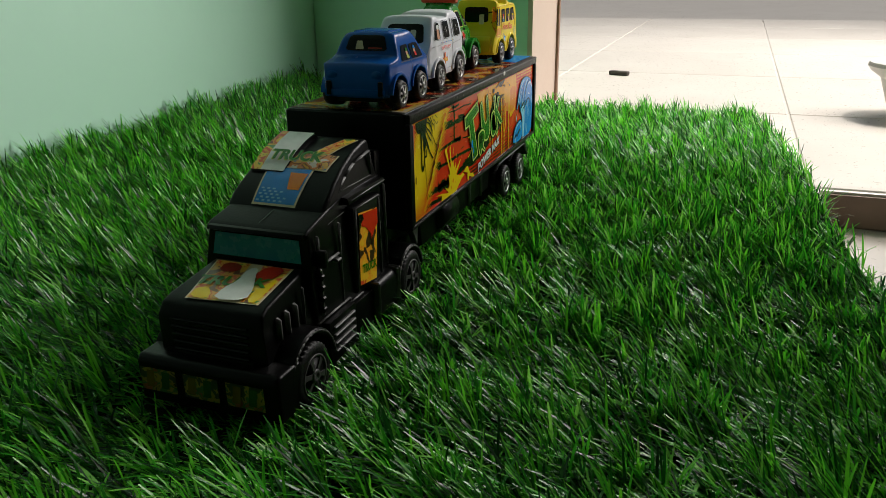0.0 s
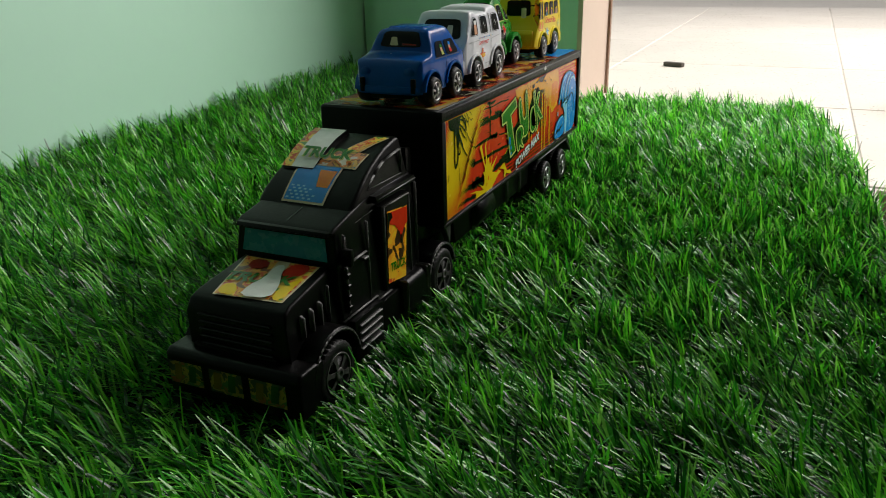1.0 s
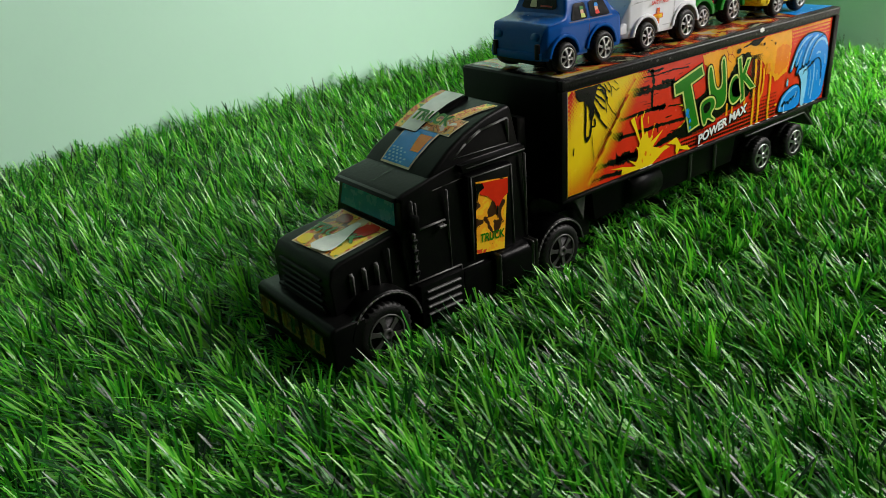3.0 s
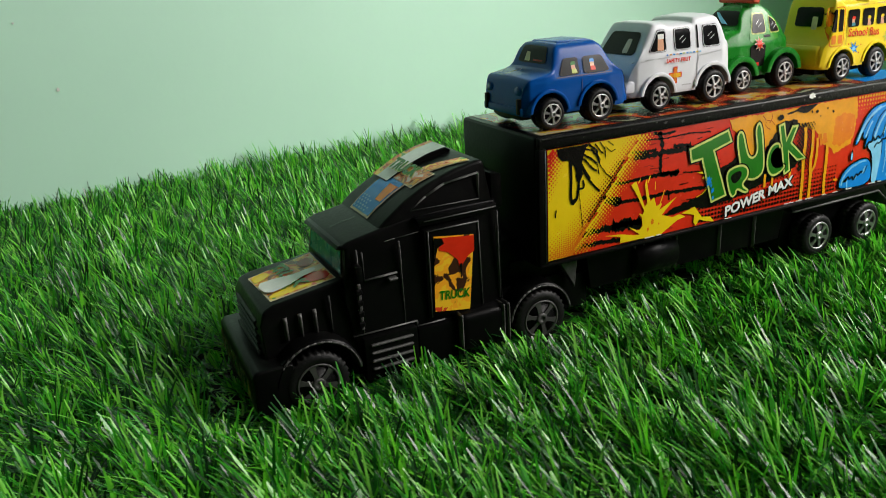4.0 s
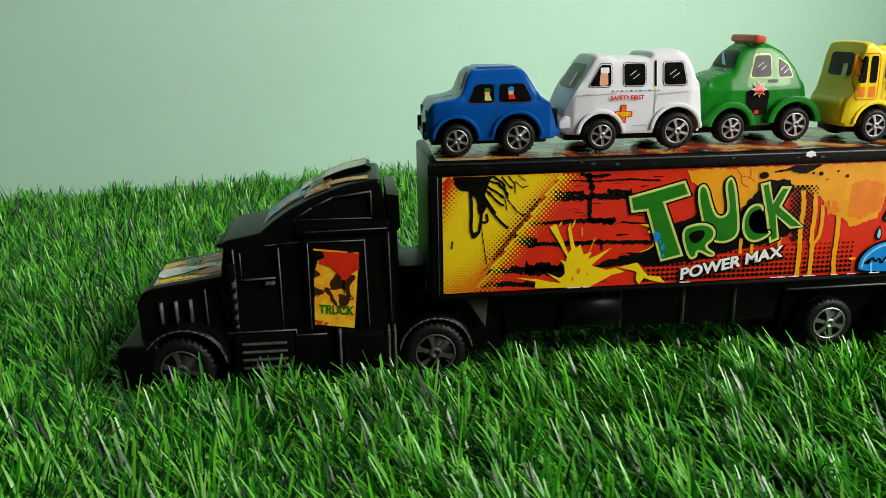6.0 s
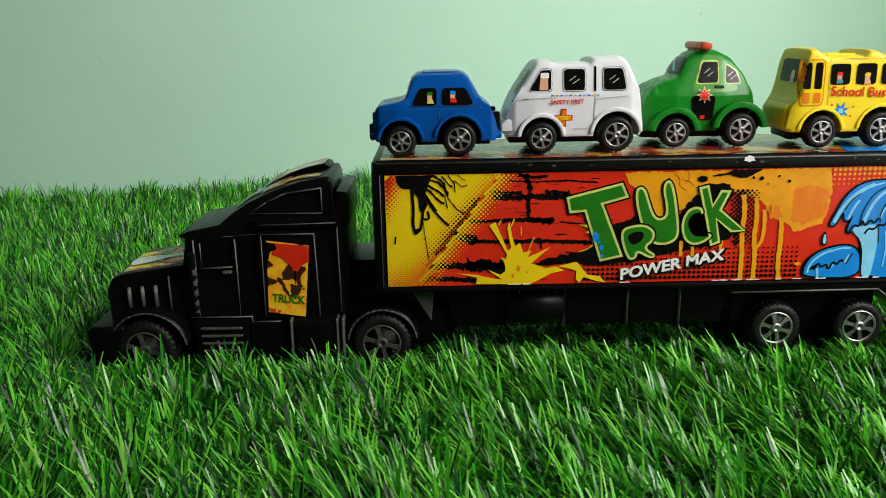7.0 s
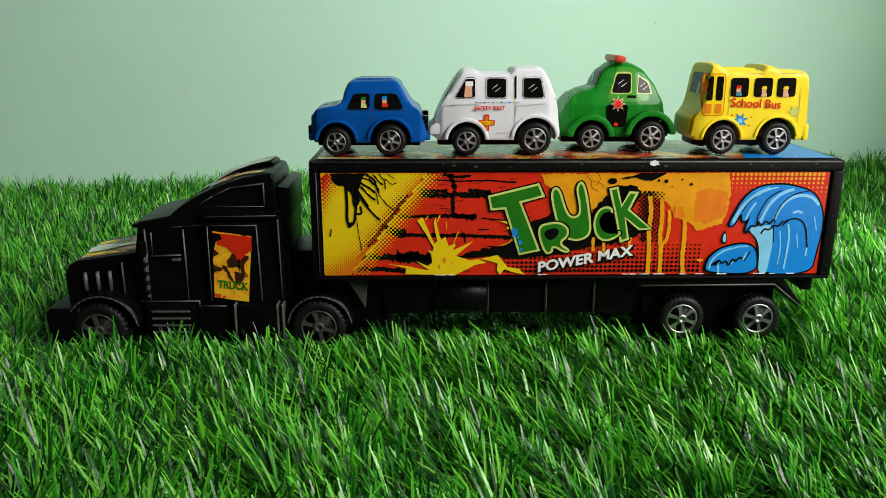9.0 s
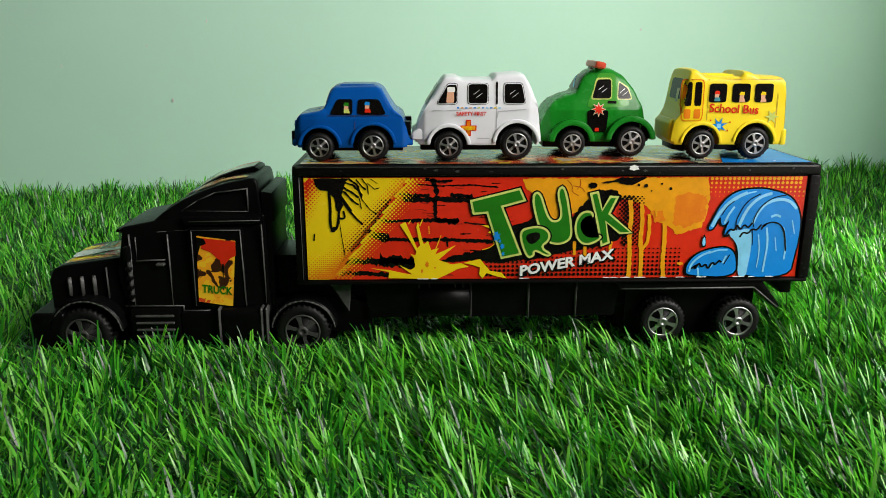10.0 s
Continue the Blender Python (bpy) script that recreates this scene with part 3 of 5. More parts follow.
draped(-0.0690, -0.0350, lambda u: 0.0600, lambda u: 0.0540 + 0.002 * u, 0.0005, crest_z, "fairing_print", SMALLPRINT, "red and yellow print", roof)
draped(-0.0690, -0.0350, lambda u: 0.0540 + 0.002 * u, lambda u: 0.0405, 0.0005, crest_z, "fairing_print", I_WHITE, "worn white paper", roof)
words_on("TRUCK", 0.0094, -0.0632, 0.0375, lambda x: max(fair_z(x), crest_z(x)), 0.0018, "fairing_lettering", I_LIME, roof)
words_on("TRUCK", 0.0088, -0.0629, 0.0375, lambda x: max(fair_z(x), crest_z(x)), 0.0021, "fairing_lettering", I_GREEN, roof)
draped(-0.1030, -0.0895, lambda u: 0.0350, lambda u: 0.0343, 0.0003, lambda x: 0.0779 + (x + 0.1035) * 0.19, "roof_seam", I_BLACK, "dark seam", cabin, 3)
for k in range(5):
    for m in range(5 - k // 2):
        draped(-0.0856 + k * 0.0015, -0.0848 + k * 0.0015, lambda u: 0.0472 - m * 0.0032 - 0.0016 * (k % 2), lambda u: 0.0456 - m * 0.0032 - 0.0016 * (k % 2), 0.0011, fair_z, "print_check", I_SKY, "", roof, 1)
draped(-0.0790, -0.0690, lambda u: 0.0330 + 0.003 * u, lambda u: 0.0265 - 0.0005 * u, 0.0011, fair_z, "fairing_print", I_ORANGE, "orange print", roof, 4)

# raised lines on the near side of the cab
SIDE = 0.0050
lines = [
    ("door_line", [(-0.1005, 0.031), (-0.1005, 0.0735)]), ("door_line", [(-0.1005, 0.0735), (-0.080, 0.0750), (-0.0655, 0.0760)]),
    ("door_line", [(-0.0790, 0.031), (-0.0790, 0.0735)]), ("window_line", [(-0.0975, 0.0715), (-0.0975, 0.0585)]), ("window_line", [(-0.0975, 0.0585), (-0.0815, 0.0590)]),
    ("sill_line", [(-0.106, 0.0315), (-0.073, 0.0315), (-0.073, 0.0285), (-0.058, 0.0285)]),
    ("vent", [(-0.137, 0.038), (-0.137, 0.0475)]), ("vent", [(-0.130, 0.038), (-0.130, 0.048)]), ("vent", [(-0.123, 0.038), (-0.123, 0.0485)]),
    ("bonnet_line", [(-0.1155, 0.036), (-0.1155, 0.054)]),
]
for nm, pts in lines:
    shift = 0.0065 if nm in ("vent", "bonnet_line") else SIDE
    zt = max(p[1] for p in pts)
    if nm not in ("vent", "bonnet_line") and zt > 0.06:
        shift += 0.0006 if min(p[1] for p in pts) < 0.05 else 0.0035 if zt > 0.075 else 0.002
    part(nm, ridge(pts, shift, 0.0008 if nm != "vent" else 0.0020, 0.0008 if nm != "vent" else 0.0016), WORN, truck)
# door hinges
part("hinge_strip", box(-0.1025, -0.1005, 0.0035, 0.008, 0.034, 0.058, 0.0006, 1), WORN, truck)
for k in range(4):
    part("hinge", box(-0.1035, -0.1002, 0.0025, 0.007, 0.036 + k * 0.0055, 0.0388 + k * 0.0055, 0.0006, 1), BLACK, truck)
part("mirror", box(-0.1030, -0.1000, 0.0005, 0.006, 0.059, 0.0675, 0.001, 2), BLACK, truck)
part("door_handle", box(-0.0865, -0.0815, 0.0032, 0.007, 0.0555, 0.0572, 0.0006, 1), WORN, truck)
# sleeper panel with its sticker
side_panel = part("sleeper_panel", box(-0.0650, -0.0350, 0.0035, 0.012, 0.031, 0.0775, 0.0008), BLACK, truck)
part("panel_frame", ridge([(-0.0635, 0.032), (-0.0630, 0.0765), (-0.0358, 0.0765), (-0.0350, 0.032)], 0.0035, 0.0009, 0.0006), WORN, side_panel)
part("panel_sticker", flat([(-0.0618, 0.0345), (-0.0602, 0.0735), (-0.0385, 0.0705), (-0.0425, 0.0315)], 0.0031), DOORPRINT, side_panel, "orange and red printed sticker")
part("panel_print", flat([(-0.0570, 0.0722), (-0.0387, 0.0701), (-0.0388, 0.062), (-0.0425, 0.0600), (-0.0450, 0.0570), (-0.0470, 0.0540), (-0.0480, 0.0590), (-0.0530, 0.0640), (-0.0580, 0.0660)], 0.0029), I_RED, side_panel, "red drip")
part("panel_print", flat([(-0.0608, 0.0600), (-0.0602, 0.0728), (-0.0560, 0.0718), (-0.0550, 0.0690), (-0.0585, 0.0675)], 0.00285), I_BLACK, side_panel, "black splash")
part("panel_print", flat([(-0.0472, 0.0570), (-0.0466, 0.0480), (-0.0458, 0.0570)], 0.00285), I_BLACK, side_panel)
part("panel_lettering", lettering("TRUCK", 0.0064, -0.0510, 0.0028, 0.0395, -6, 0.0002, 0.80), I_GREEN, side_panel, "green lettering")
side_panel.location.x = -0.0018
# fairing side window line and cab top ledge
part("fairing_window", ridge([(-0.071, 0.0865), (-0.062, 0.0920), (-0.052, 0.0965), (-0.0335, 0.0990), (-0.0335, 0.0860), (-0.071, 0.0865)], 0.0098, 0.0008, 0.0010), WORN, truck)
part("cab_ledge", prism([(-0.068, 0.0790), (-0.026, 0.0800), (-0.026, 0.0835), (-0.070, 0.0835)], 0.0048, 0.0645, 0.0008), BLACK, truck)
part("ledge_line", ridge([(-0.066, 0.0812), (-0.0265, 0.0818)], 0.0048, 0.0008, 0.0006), WORN, truck)
part("corner_line", ridge([(-0.0255, 0.033), (-0.0258, 0.079)], 0.0054, 0.0009, 0.0008), WORN, truck)
# steps, tank, mudguards
part("step_box", box(-0.1025, -0.0745, 0.0008, 0.030, 0.008, 0.0305, 0.0012), BLACK, truck)
for k in range(4):
    part("step_rib", box(-0.0995, -0.0775, -0.0006, 0.004, 0.0135 + k * 0.0042, 0.0149 + k * 0.0042, 0.0005, 1), WORN, truck)
part("side_sill", box(-0.0740, -0.0525, 0.0015, 0.030, 0.008, 0.0285, 0.0012), BLACK, truck)
tank = part("fuel_tank", box(-0.0530, -0.0235, -0.0015, 0.022, 0.010, 0.0310, 0.005, 4), BLACK, truck)
for x in (-0.0525, -0.0285, -0.0255):
    part("tank_strap", box(x, x + 0.0018, -0.0023, 0.022, 0.0095, 0.0318, 0.0008, 1), WORN, tank)


def mudguard(cx, cz, r, y0, y1, a0, a1):
    outer = arc(cx, cz, r, a0, a1)
    inner = arc(cx, cz, r - 0.0025, a1, a0)
    return prism(outer + inner, y0, y1, 0.0006, 1)


for cx, r in ((-0.1265, 0.0215), (-0.0040, 0.0195)):
    y = -0.0035 if cx < -0.1 else 0.0
    part("mudguard", mudguard(cx, 0.017, r, y, 0.020, 8, 172), BLACK, truck, "black mudguard with rubbed edge")
    part("mudguard_edge", ridge(arc(cx, 0.017, r - 0.0012, 8, 172), y, 0.0013, 0.0005), WORN, truck)
    part("mudguard", mudguard(cx, 0.017, r, 0.050, 0.0695, 8, 172), BLACK, truck)
    part("wheel_box", box(cx - r + 0.003, cx + r - 0.003, 0.016, 0.054, 0.006, 0.017 + r - 0.004), BLACK, truck)
for cx in (-0.1280, -0.0045):
    wheel("front_wheel" if cx < -0.1 else "drive_wheel", truck, cx, -0.0045 if cx < -0.1 else -0.0010, 0.0172, 0.0150, 0.014, TYRE, RIM_GREY, 6, label="black tyre with a dusty grey six-spoked rim")
    far_wheel(truck, cx, 0.0565, 0.0172, 0.0150, 0.014)
part("hitch_plate", prism([(-0.014, 0.030), (0.026, 0.030), (0.020, 0.044), (0.0, 0.0465), (-0.014, 0.046)], 0.014, 0.062, 0.001), BLACK, truck)
part("landing_gusset", prism([(0.010, 0.046), (0.024, 0.046), (0.022, 0.026)], 0.006, 0.010, 0.0006, 1), WORN, truck)

# ---- the trailer ----
TX0, TX1, TY0, TY1, TZ0, TZ1 = -0.0065, 0.2875, -0.0020, 0.0760, 0.0455, 0.1140
trailer = part("trailer", box(TX0, TX1, TY0 + 0.0014, TY1, TZ0, TZ1, 0.0028, 3), BLACK, truck, "black box trailer with rubbed edges")
for nm, b in (("rim_top", (TX0 + 0.001, TX1 - 0.001, TY0 - 0.0008, TY0 + 0.004, 0.1080, TZ1 - 0.0004)), ("rim_bottom", (TX0 + 0.001, TX1 - 0.001, TY0 - 0.0008, TY0 + 0.004, TZ0 + 0.0002, 0.0478)),
              ("rim_front", (TX0 + 0.0006, -0.0010, TY0 - 0.0008, TY0 + 0.004, 0.0478, 0.1080)), ("rim_back", (0.2810, TX1 - 0.0006, TY0 - 0.0008, TY0 + 0.004, 0.0478, 0.1080))):
    part(nm, box(*b, 0.0011, 2), SCUFFED if nm in ("rim_top", "rim_back") else BLACK, trailer)
part("rim_wear", ridge([(TX0 + 0.003, 0.1128), (TX1 - 0.003, 0.1128)], TY0 - 0.0004, 0.0012, 0.0008), WORN, trailer, "scuffed top edge")
part("rim_wear", ridge([(-0.0022, 0.049), (-0.0022, 0.107)], TY0 - 0.0006, 0.0008, 0.0006), WORN, trailer, "scuffed edge")
rg = random.Random(3)
for k in range(12):
    x = rg.uniform(0.0, 0.28)
    part("paint_chip", flat(blob(x, 0.1115 + rg.uniform(-0.001, 0.002), rg.uniform(0.0003, 0.0007), k, 10, 0.3, rg.uniform(1, 2.2)), TY0 - 0.00125), WORN, trailer)
part("paint_chip", flat(blob(0.1815, 0.1123, 0.0014, 77, 12, 0.2, 1.8), TY0 - 0.0014), I_WHITE, trailer, "white paint fleck")
# roof sticker
bm = bmesh.new()
bm.faces.new([bm.verts.new(p) for p in ((-0.002, 0.001, TZ1 + 0.0002), (0.283, 0.001, TZ1 + 0.0002), (0.283, 0.073, TZ1 + 0.0002), (-0.002, 0.073, TZ1 + 0.0002))])
part("roof_sticker", bm, TOPPRINT, trailer, "glossy yellow, red and grey roof print")
bm = bmesh.new()
bm.faces.new([bm.verts.new(p) for p in ((0.232, 0.0012, TZ1 + 0.0004), (0.2828, 0.0012, TZ1 + 0.0004), (0.2828, 0.0725, TZ1 + 0.0004), (0.262, 0.0725, TZ1 + 0.0004), (0.245, 0.04, TZ1 + 0.0004))])
part("roof_print", bm, I_BLUE, trailer, "blue print")
# under the trailer
part("under_beam", box(0.012, 0.262, 0.016, 0.064, 0.026, 0.0455, 0.0015), BLACK, truck)
part("side_skirt", prism([(0.030, 0.046), (0.182, 0.046), (0.178, 0.022), (0.034, 0.022)], 0.008, 0.066, 0.001), BLACK, truck)
for x in (0.0630, 0.0690, 0.0840, 0.0885, 0.0930, 0.1270, 0.1550):
    part("skirt_rib", ridge([(x, 0.0445), (x, 0.022)], 0.0075, 0.0015, 0.0014), WORN, truck)
tk = part("side_tank", lathe([(0.010, 0), (0.0115, 0.0012), (0.0115, 0.030), (0.010, 0.031)], 0, 0, 0, 20), BLACK, truck)
tk.rotation_euler = (0, 0, radians(-90))
tk.location = (0.0620, 0.0140, 0.0325)
part("axle_cover", prism([(0.176, 0.0455), (0.180, 0.0400), (0.258, 0.0405), (0.272, 0.0280), (0.274, 0.0300), (0.262, 0.0455)], 0.000, 0.074, 0.0012), BLACK, truck)
part("cover_line", ridge([(0.180, 0.0412), (0.257, 0.0416), (0.272, 0.0295)], 0.0, 0.0013, 0.0007), WORN, truck)
part("rear_bar", prism([(0.268, 0.0455), (0.282, 0.0455), (0.282, 0.036), (0.276, 0.036)], 0.006, 0.068, 0.001), BLACK, truck)
part("axle_box", box(0.186, 0.264, 0.014, 0.066, 0.008, 0.042, 0.001), BLACK, truck)
for cx in (0.2055, 0.2500):
    wheel("trailer_wheel", truck, cx, 0.0005, 0.0205, 0.0130, 0.012, TYRE, RIM_SILVER, 6, label="black tyre with a grey six-spoked rim")
    far_wheel(truck, cx, 0.0620, 0.0205, 0.0130, 0.012)

# ---- the printed side of the trailer: u, v in millimetres from its upper front corner ----
LAYER = -0.0009


def S(pts):
    return [(u / 1000, 0.107 - v / 1000) for u, v in pts]


def layer(k):
    return LAYER - 0.00014 * k


def shape(name, pts, k, mat, label=""):
    return part(name, flat(S(pts), layer(k)), mat, trailer, label)


def strokes(name, lines, k, mat, label=""):
    """Pen strokes: each line is points and a width that thins out at both ends."""
    for i0, (pts, w) in enumerate(lines):
        pts = chaikin(list(pts), 2, False)
        n = len(pts)
        left, right = [], []
        for i, (u, v) in enumerate(pts):
            a, b = pts[max(0, i - 1)], pts[min(n - 1, i + 1)]
            t = Vector((b[0] - a[0], b[1] - a[1])).normalized()
            h = w / 2 * (0.35 if i in (0, n - 1) else 1.0)
            left.append((u - t.y * h, v + t.x * h))
            right.append((u + t.y * h, v - t.x * h))
        part(name, flat(S(left + right[::-1]), layer(k + 0.01 * i0)), mat, trailer, label)


def dots(name, k, mat, inside, size, pitch, label, u0=0, u1=280, v0=0, v1=58.5, step=2):
    """A halftone screen of round dots where inside(u, v), as big as size(u, v); step 1 sets them in square rows."""
    bm = bmesh.new()
    j = 0
    v = v0 + pitch / 2
    while v < v1:
        u = u0 + pitch / 2 + (pitch / 2 if j % 2 and step == 2 else 0)
        while u < u1:
            r = size(u, v)
            if r > 0.08 and inside(u, v) and r < u < 279.5 - r and r < v < 58.5 - r:
                flat(S([(u + r * math.cos(a * math.pi / 4), v + r * math.sin(a * math.pi / 4)) for a in range(8)]), layer(k), bm)
            u += pitch
        v += pitch / step
        j += 1
    return part(name, bm, mat, trailer, label, kind="stuff")


def ragged(name, pts, w, k, mat, label=""):
    """A torn band of ink along a line, its two edges uneven."""
    rs = random.Random(round(pts[0][0] * 31 + pts[0][1] * 7 + w))
    left, right = [], []
    for (u0, v0), (u1, v1) in zip(pts, pts[1:]):
        t = Vector((u1 - u0, v1 - v0))
        m = max(2, int(t.length / 0.9))
        q = t.normalized()
        for i in range(m):
            f = i / m
            a, b = (w / 2 * (0.45 + rs.random() * 0.6 + (0.5 if rs.random() < 0.12 else 0)) for _ in "ab")
            left.append((u0 + t.x * f - q.y * a, v0 + t.y * f + q.x * a))
            right.append((u0 + t.x * f + q.y * b, v0 + t.y * f - q.x * b))
    ring = left + [pts[-1]] + right[::-1]
    return shape(name, [(min(279.8, max(0.2, u)), min(58.4, max(0.2, v))) for u, v in ring], k, mat, label)


def frayed(pts, rough, seed):
    """An outline with many small nicks along its sides."""
    rs = random.Random(seed)
    out = []
    for (u0, v0), (u1, v1) in zip(pts, pts[1:] + pts[:1]):
        m = max(1, int(math.hypot(u1 - u0, v1 - v0) / 1.3))
        for i in range(m):
            j = 0 if i == 0 else rough
            out.append((min(279.7, max(0.25, u0 + (u1 - u0) * i / m + rs.uniform(-j, j))), min(58.3, max(0.25, v0 + (v1 - v0) * i / m + rs.uniform(-j, j)))))
    return out


def eased(pts):
    return chaikin(list(pts), 2)


def outset(pts, d):
    """The outline moved out by d (in for a negative d), with mitred corners."""
    area = sum(a[0] * b[1] - b[0] * a[1] for a, b in zip(pts, pts[1:] + pts[:1]))
    sg = 1 if area > 0 else -1
    out = []
    for i, p in enumerate(pts):
        a = Vector((p[0] - pts[i - 1][0], p[1] - pts[i - 1][1])).normalized()
        q = pts[(i + 1) % len(pts)]
        b = Vector((q[0] - p[0], q[1] - p[1])).normalized()
        n = Vector((a.y + b.y, -a.x - b.x)) * sg
        n = n / max(0.5, n.length_squared / 2)
        out.append((min(279.8, max(0.2, p[0] + n.x * d)), min(58.5, max(0.1, p[1] + n.y * d))))
    return out


def big_letter(pts, k):
    shape("letter", outset(pts, 0.8), k, I_BLACK, "black outline")
    shape("letter", pts, k + 0.5, I_LIME, "pale lime outline")
    shape("letter", outset(pts, -1.25), k + 1.0, I_GREEN, "green letter")


def drip(pts, w, k):
    """A run of paint: even, with a rounded, slightly thicker end."""
    pts = chaikin(list(pts), 2, False)
    left = [(u - w / 2 * (0.9 + 0.15 * math.sin(v)), v) for u, v in pts]
    right = [(u + w / 2 * (0.9 + 0.15 * math.sin(v + 1)), v) for u, v in pts]
    u, v = pts[-1]
    end = [(u + w * 0.6 * math.cos(a * math.pi / 6), min(58.4, v + w * 0.6 * math.sin(a * math.pi / 6))) for a in range(1, 6)]
    return shape("paint_drip", left + end[::-1] + right[::-1], k, I_AMBER, "orange paint drip")


rg = random.Random(11)
shape("side_sticker", [(0, 0), (280, 0), (280, 58.6), (0, 58.6)], 0, I_RED, "large printed sticker with red brick, orange and yellow")
# brickwork: ragged black joints between red courses
ragged("brick_joint", [(54.3, 12.2), (63.2, 12.6), (72.7, 12.3), (82.1, 12.4), (95.4, 12.9)], 3.6, 1, I_BLACK)
ragged("brick_joint", [(72, 13), (72.2, 18.3), (72.5, 24.2)], 2.6, 1, I_BLACK)
ragged("brick_joint", [(36, 23.9), (47.1, 24.6), (59.8, 24.4), (72.5, 24.2), (85.8, 25)], 2.4, 1, I_BLACK)
ragged("brick_joint", [(72.5, 24.2), (78.8, 24.6), (85.8, 24.6)], 3.6, 1, I_BLACK)
ragged("brick_joint", [(32.6, 30.4), (38.9, 33.1), (46.8, 34.8)], 6, 1, I_BLACK)
ragged("brick_joint", [(43.6, 34.8), (59.5, 35.6), (78.6, 35.4), (97.7, 36.3), (107.3, 37)], 2.6, 1, I_BLACK)
ragged("brick_joint", [(19, 47.3), (30.5, 48.1), (46.5, 47.6), (60.8, 48.4)], 4.2, 1, I_BLACK)
ragged("brick_joint", [(40.7, 47.6), (51.2, 48.6), (60.8, 49.7)], 7.5, 1, I_BLACK)
ragged("brick_joint", [(17.5, 54.9), (30.3, 54.7), (46.2, 56.1), (55.9, 56.6)], 3, 1, I_BLACK)
ragged("brick_joint", [(61.8, 4), (75.9, 4.8), (91.7, 4.3), (107.5, 5.7)], 1, 1, I_BLACK)
ragged("brick_joint", [(70.3, 0.8), (72.2, 5.1), (73.3, 10)], 3.2, 1, I_BLACK)
ragged("brick_joint", [(66.6, 1.1), (74.4, 2.5), (82.3, 1.9)], 2, 1, I_BLACK)
ragged("brick_joint", [(47.5, 8.2), (60.1, 10.3), (69.5, 10)], 2.2, 1, I_BLACK)
ragged("brick_joint", [(80.6, 10.1), (88.5, 10.5), (93.2, 11.2)], 3, 1, I_BLACK)
ragged("brick_joint", [(88.3, 25.6), (97.8, 26.7), (103.5, 27.7)], 1, 1, I_BLACK)
ragged("brick_joint", [(78.6, 35.4), (79.2, 40)], 1.2, 1, I_BLACK)
for k in range(46):
    a, b = rg.uniform(60, 118), rg.uniform(2, 56)
    ragged("brick_stain", [(a, b), (a + rg.uniform(2, 7), b + rg.uniform(-0.8, 0.8))], rg.uniform(0.3, 1.2), 0.5 + 0.008 * k, I_DARKRED if k % 3 else I_BLACK)
# orange field with its ragged lower edge
shape("orange_field", frayed([(120.4, 0.8), (224.3, 0.2), (225.9, 11.2), (224.7, 22.8), (222.7, 29.4), (217, 31), (209.1, 33.3), (204.2, 28.6), (197.8, 25.9), (192.9, 19.2), (189, 15.9), (184.9, 14.5), (180.1, 13.2), (173.8, 10.8), (161.2, 19.6), (145.4, 20.8), (138.4, 25.4), (131.1, 22), (128, 10.5), (123.2, 7.1)], 0.5, 5), 1.5, I_AMBER, "orange field")
shape("orange_shade", frayed([(206.9, 11.1), (213.2, 8.8), (224.3, 11.2), (224.1, 24.5), (213.8, 29.4), (205.7, 26.6)], 0.8, 6), 1.7, I_ORANGE, "darker orange stain")
shape("orange_shade", frayed([(192.9, 19.9), (199.9, 19.3), (201.9, 25.3), (196.2, 26.6)], 0.7, 7), 1.75, I_ORANGE, "darker orange stain")
shape("black_spill", frayed([(164.2, 3.1), (170.5, 2.2), (175.2, 0.2), (190, 0.2), (186.2, 2.3), (182.5, 4.3), (178.4, 4.6), (173.6, 2.9), (165.5, 3.8)], 0.35, 8), 4, I_BLACK, "black ink spill")
shape("ink_spot", blob(159.8, 4.8, 2.4, 159.8, 16, 0.12, 1.0, 0.666667), 4.2, I_BLACK)
shape("ink_spot", blob(163.3, 8.4, 1.6, 163.3, 16, 0.12, 1.0, 0.6875), 4.2, I_BLACK)
shape("ink_spot", blob(167.4, 8.5, 1, 167.4, 16, 0.12, 1.0, 1), 4.2, I_BLACK)
shape("ink_spot", blob(171.2, 8.8, 1.6, 171.2, 16, 0.12, 1.0, 0.75), 4.2, I_BLACK)
shape("ink_spot", blob(185.3, 4.6, 0.7, 185.3, 16, 0.12, 1.0, 1), 4.2, I_BLACK)
shape("ink_spot", blob(189.4, 5, 1.1, 189.4, 16, 0.12, 1.0, 0.909091), 4.2, I_BLACK)
shape("ink_spot", blob(198.2, 4.1, 0.6, 198.2, 16, 0.12, 1.0, 1), 4.2, I_BLACK)
shape("ink_spot", blob(203.4, 6.7, 0.8, 203.4, 16, 0.12, 1.0, 1), 4.2, I_BLACK)
shape("ink_spot", blob(192.7, 8, 0.4, 192.7, 16, 0.12, 1.0, 1), 4.2, I_BLACK)
strokes("crack", [([(145.3, 1.7), (148.5, 5), (147.8, 8.3), (152.3, 10.7)], 0.35), ([(152.2, 1.1), (153.2, 4.4), (151, 7)], 0.35), ([(172.1, 7.5), (175.3, 10.8), (174.4, 13.1)], 0.3), ([(148.5, 5), (153.2, 5.7), (155.4, 8.4)], 0.3)], 2.2, I_DARKRED, "fine cracks")
# yellow corner
shape("yellow_field", [(0.2, 0.2), (58.4, 0.2), (47.4, 11.2), (37.6, 23.9), (30.3, 33), (21.6, 44.7), (12.2, 58.4), (0.2, 58.4)], 2, I_YELLOW, "yellow field")


def edge_dist(u, v):
    return (u + v * 0.74 - 58) * 0.80


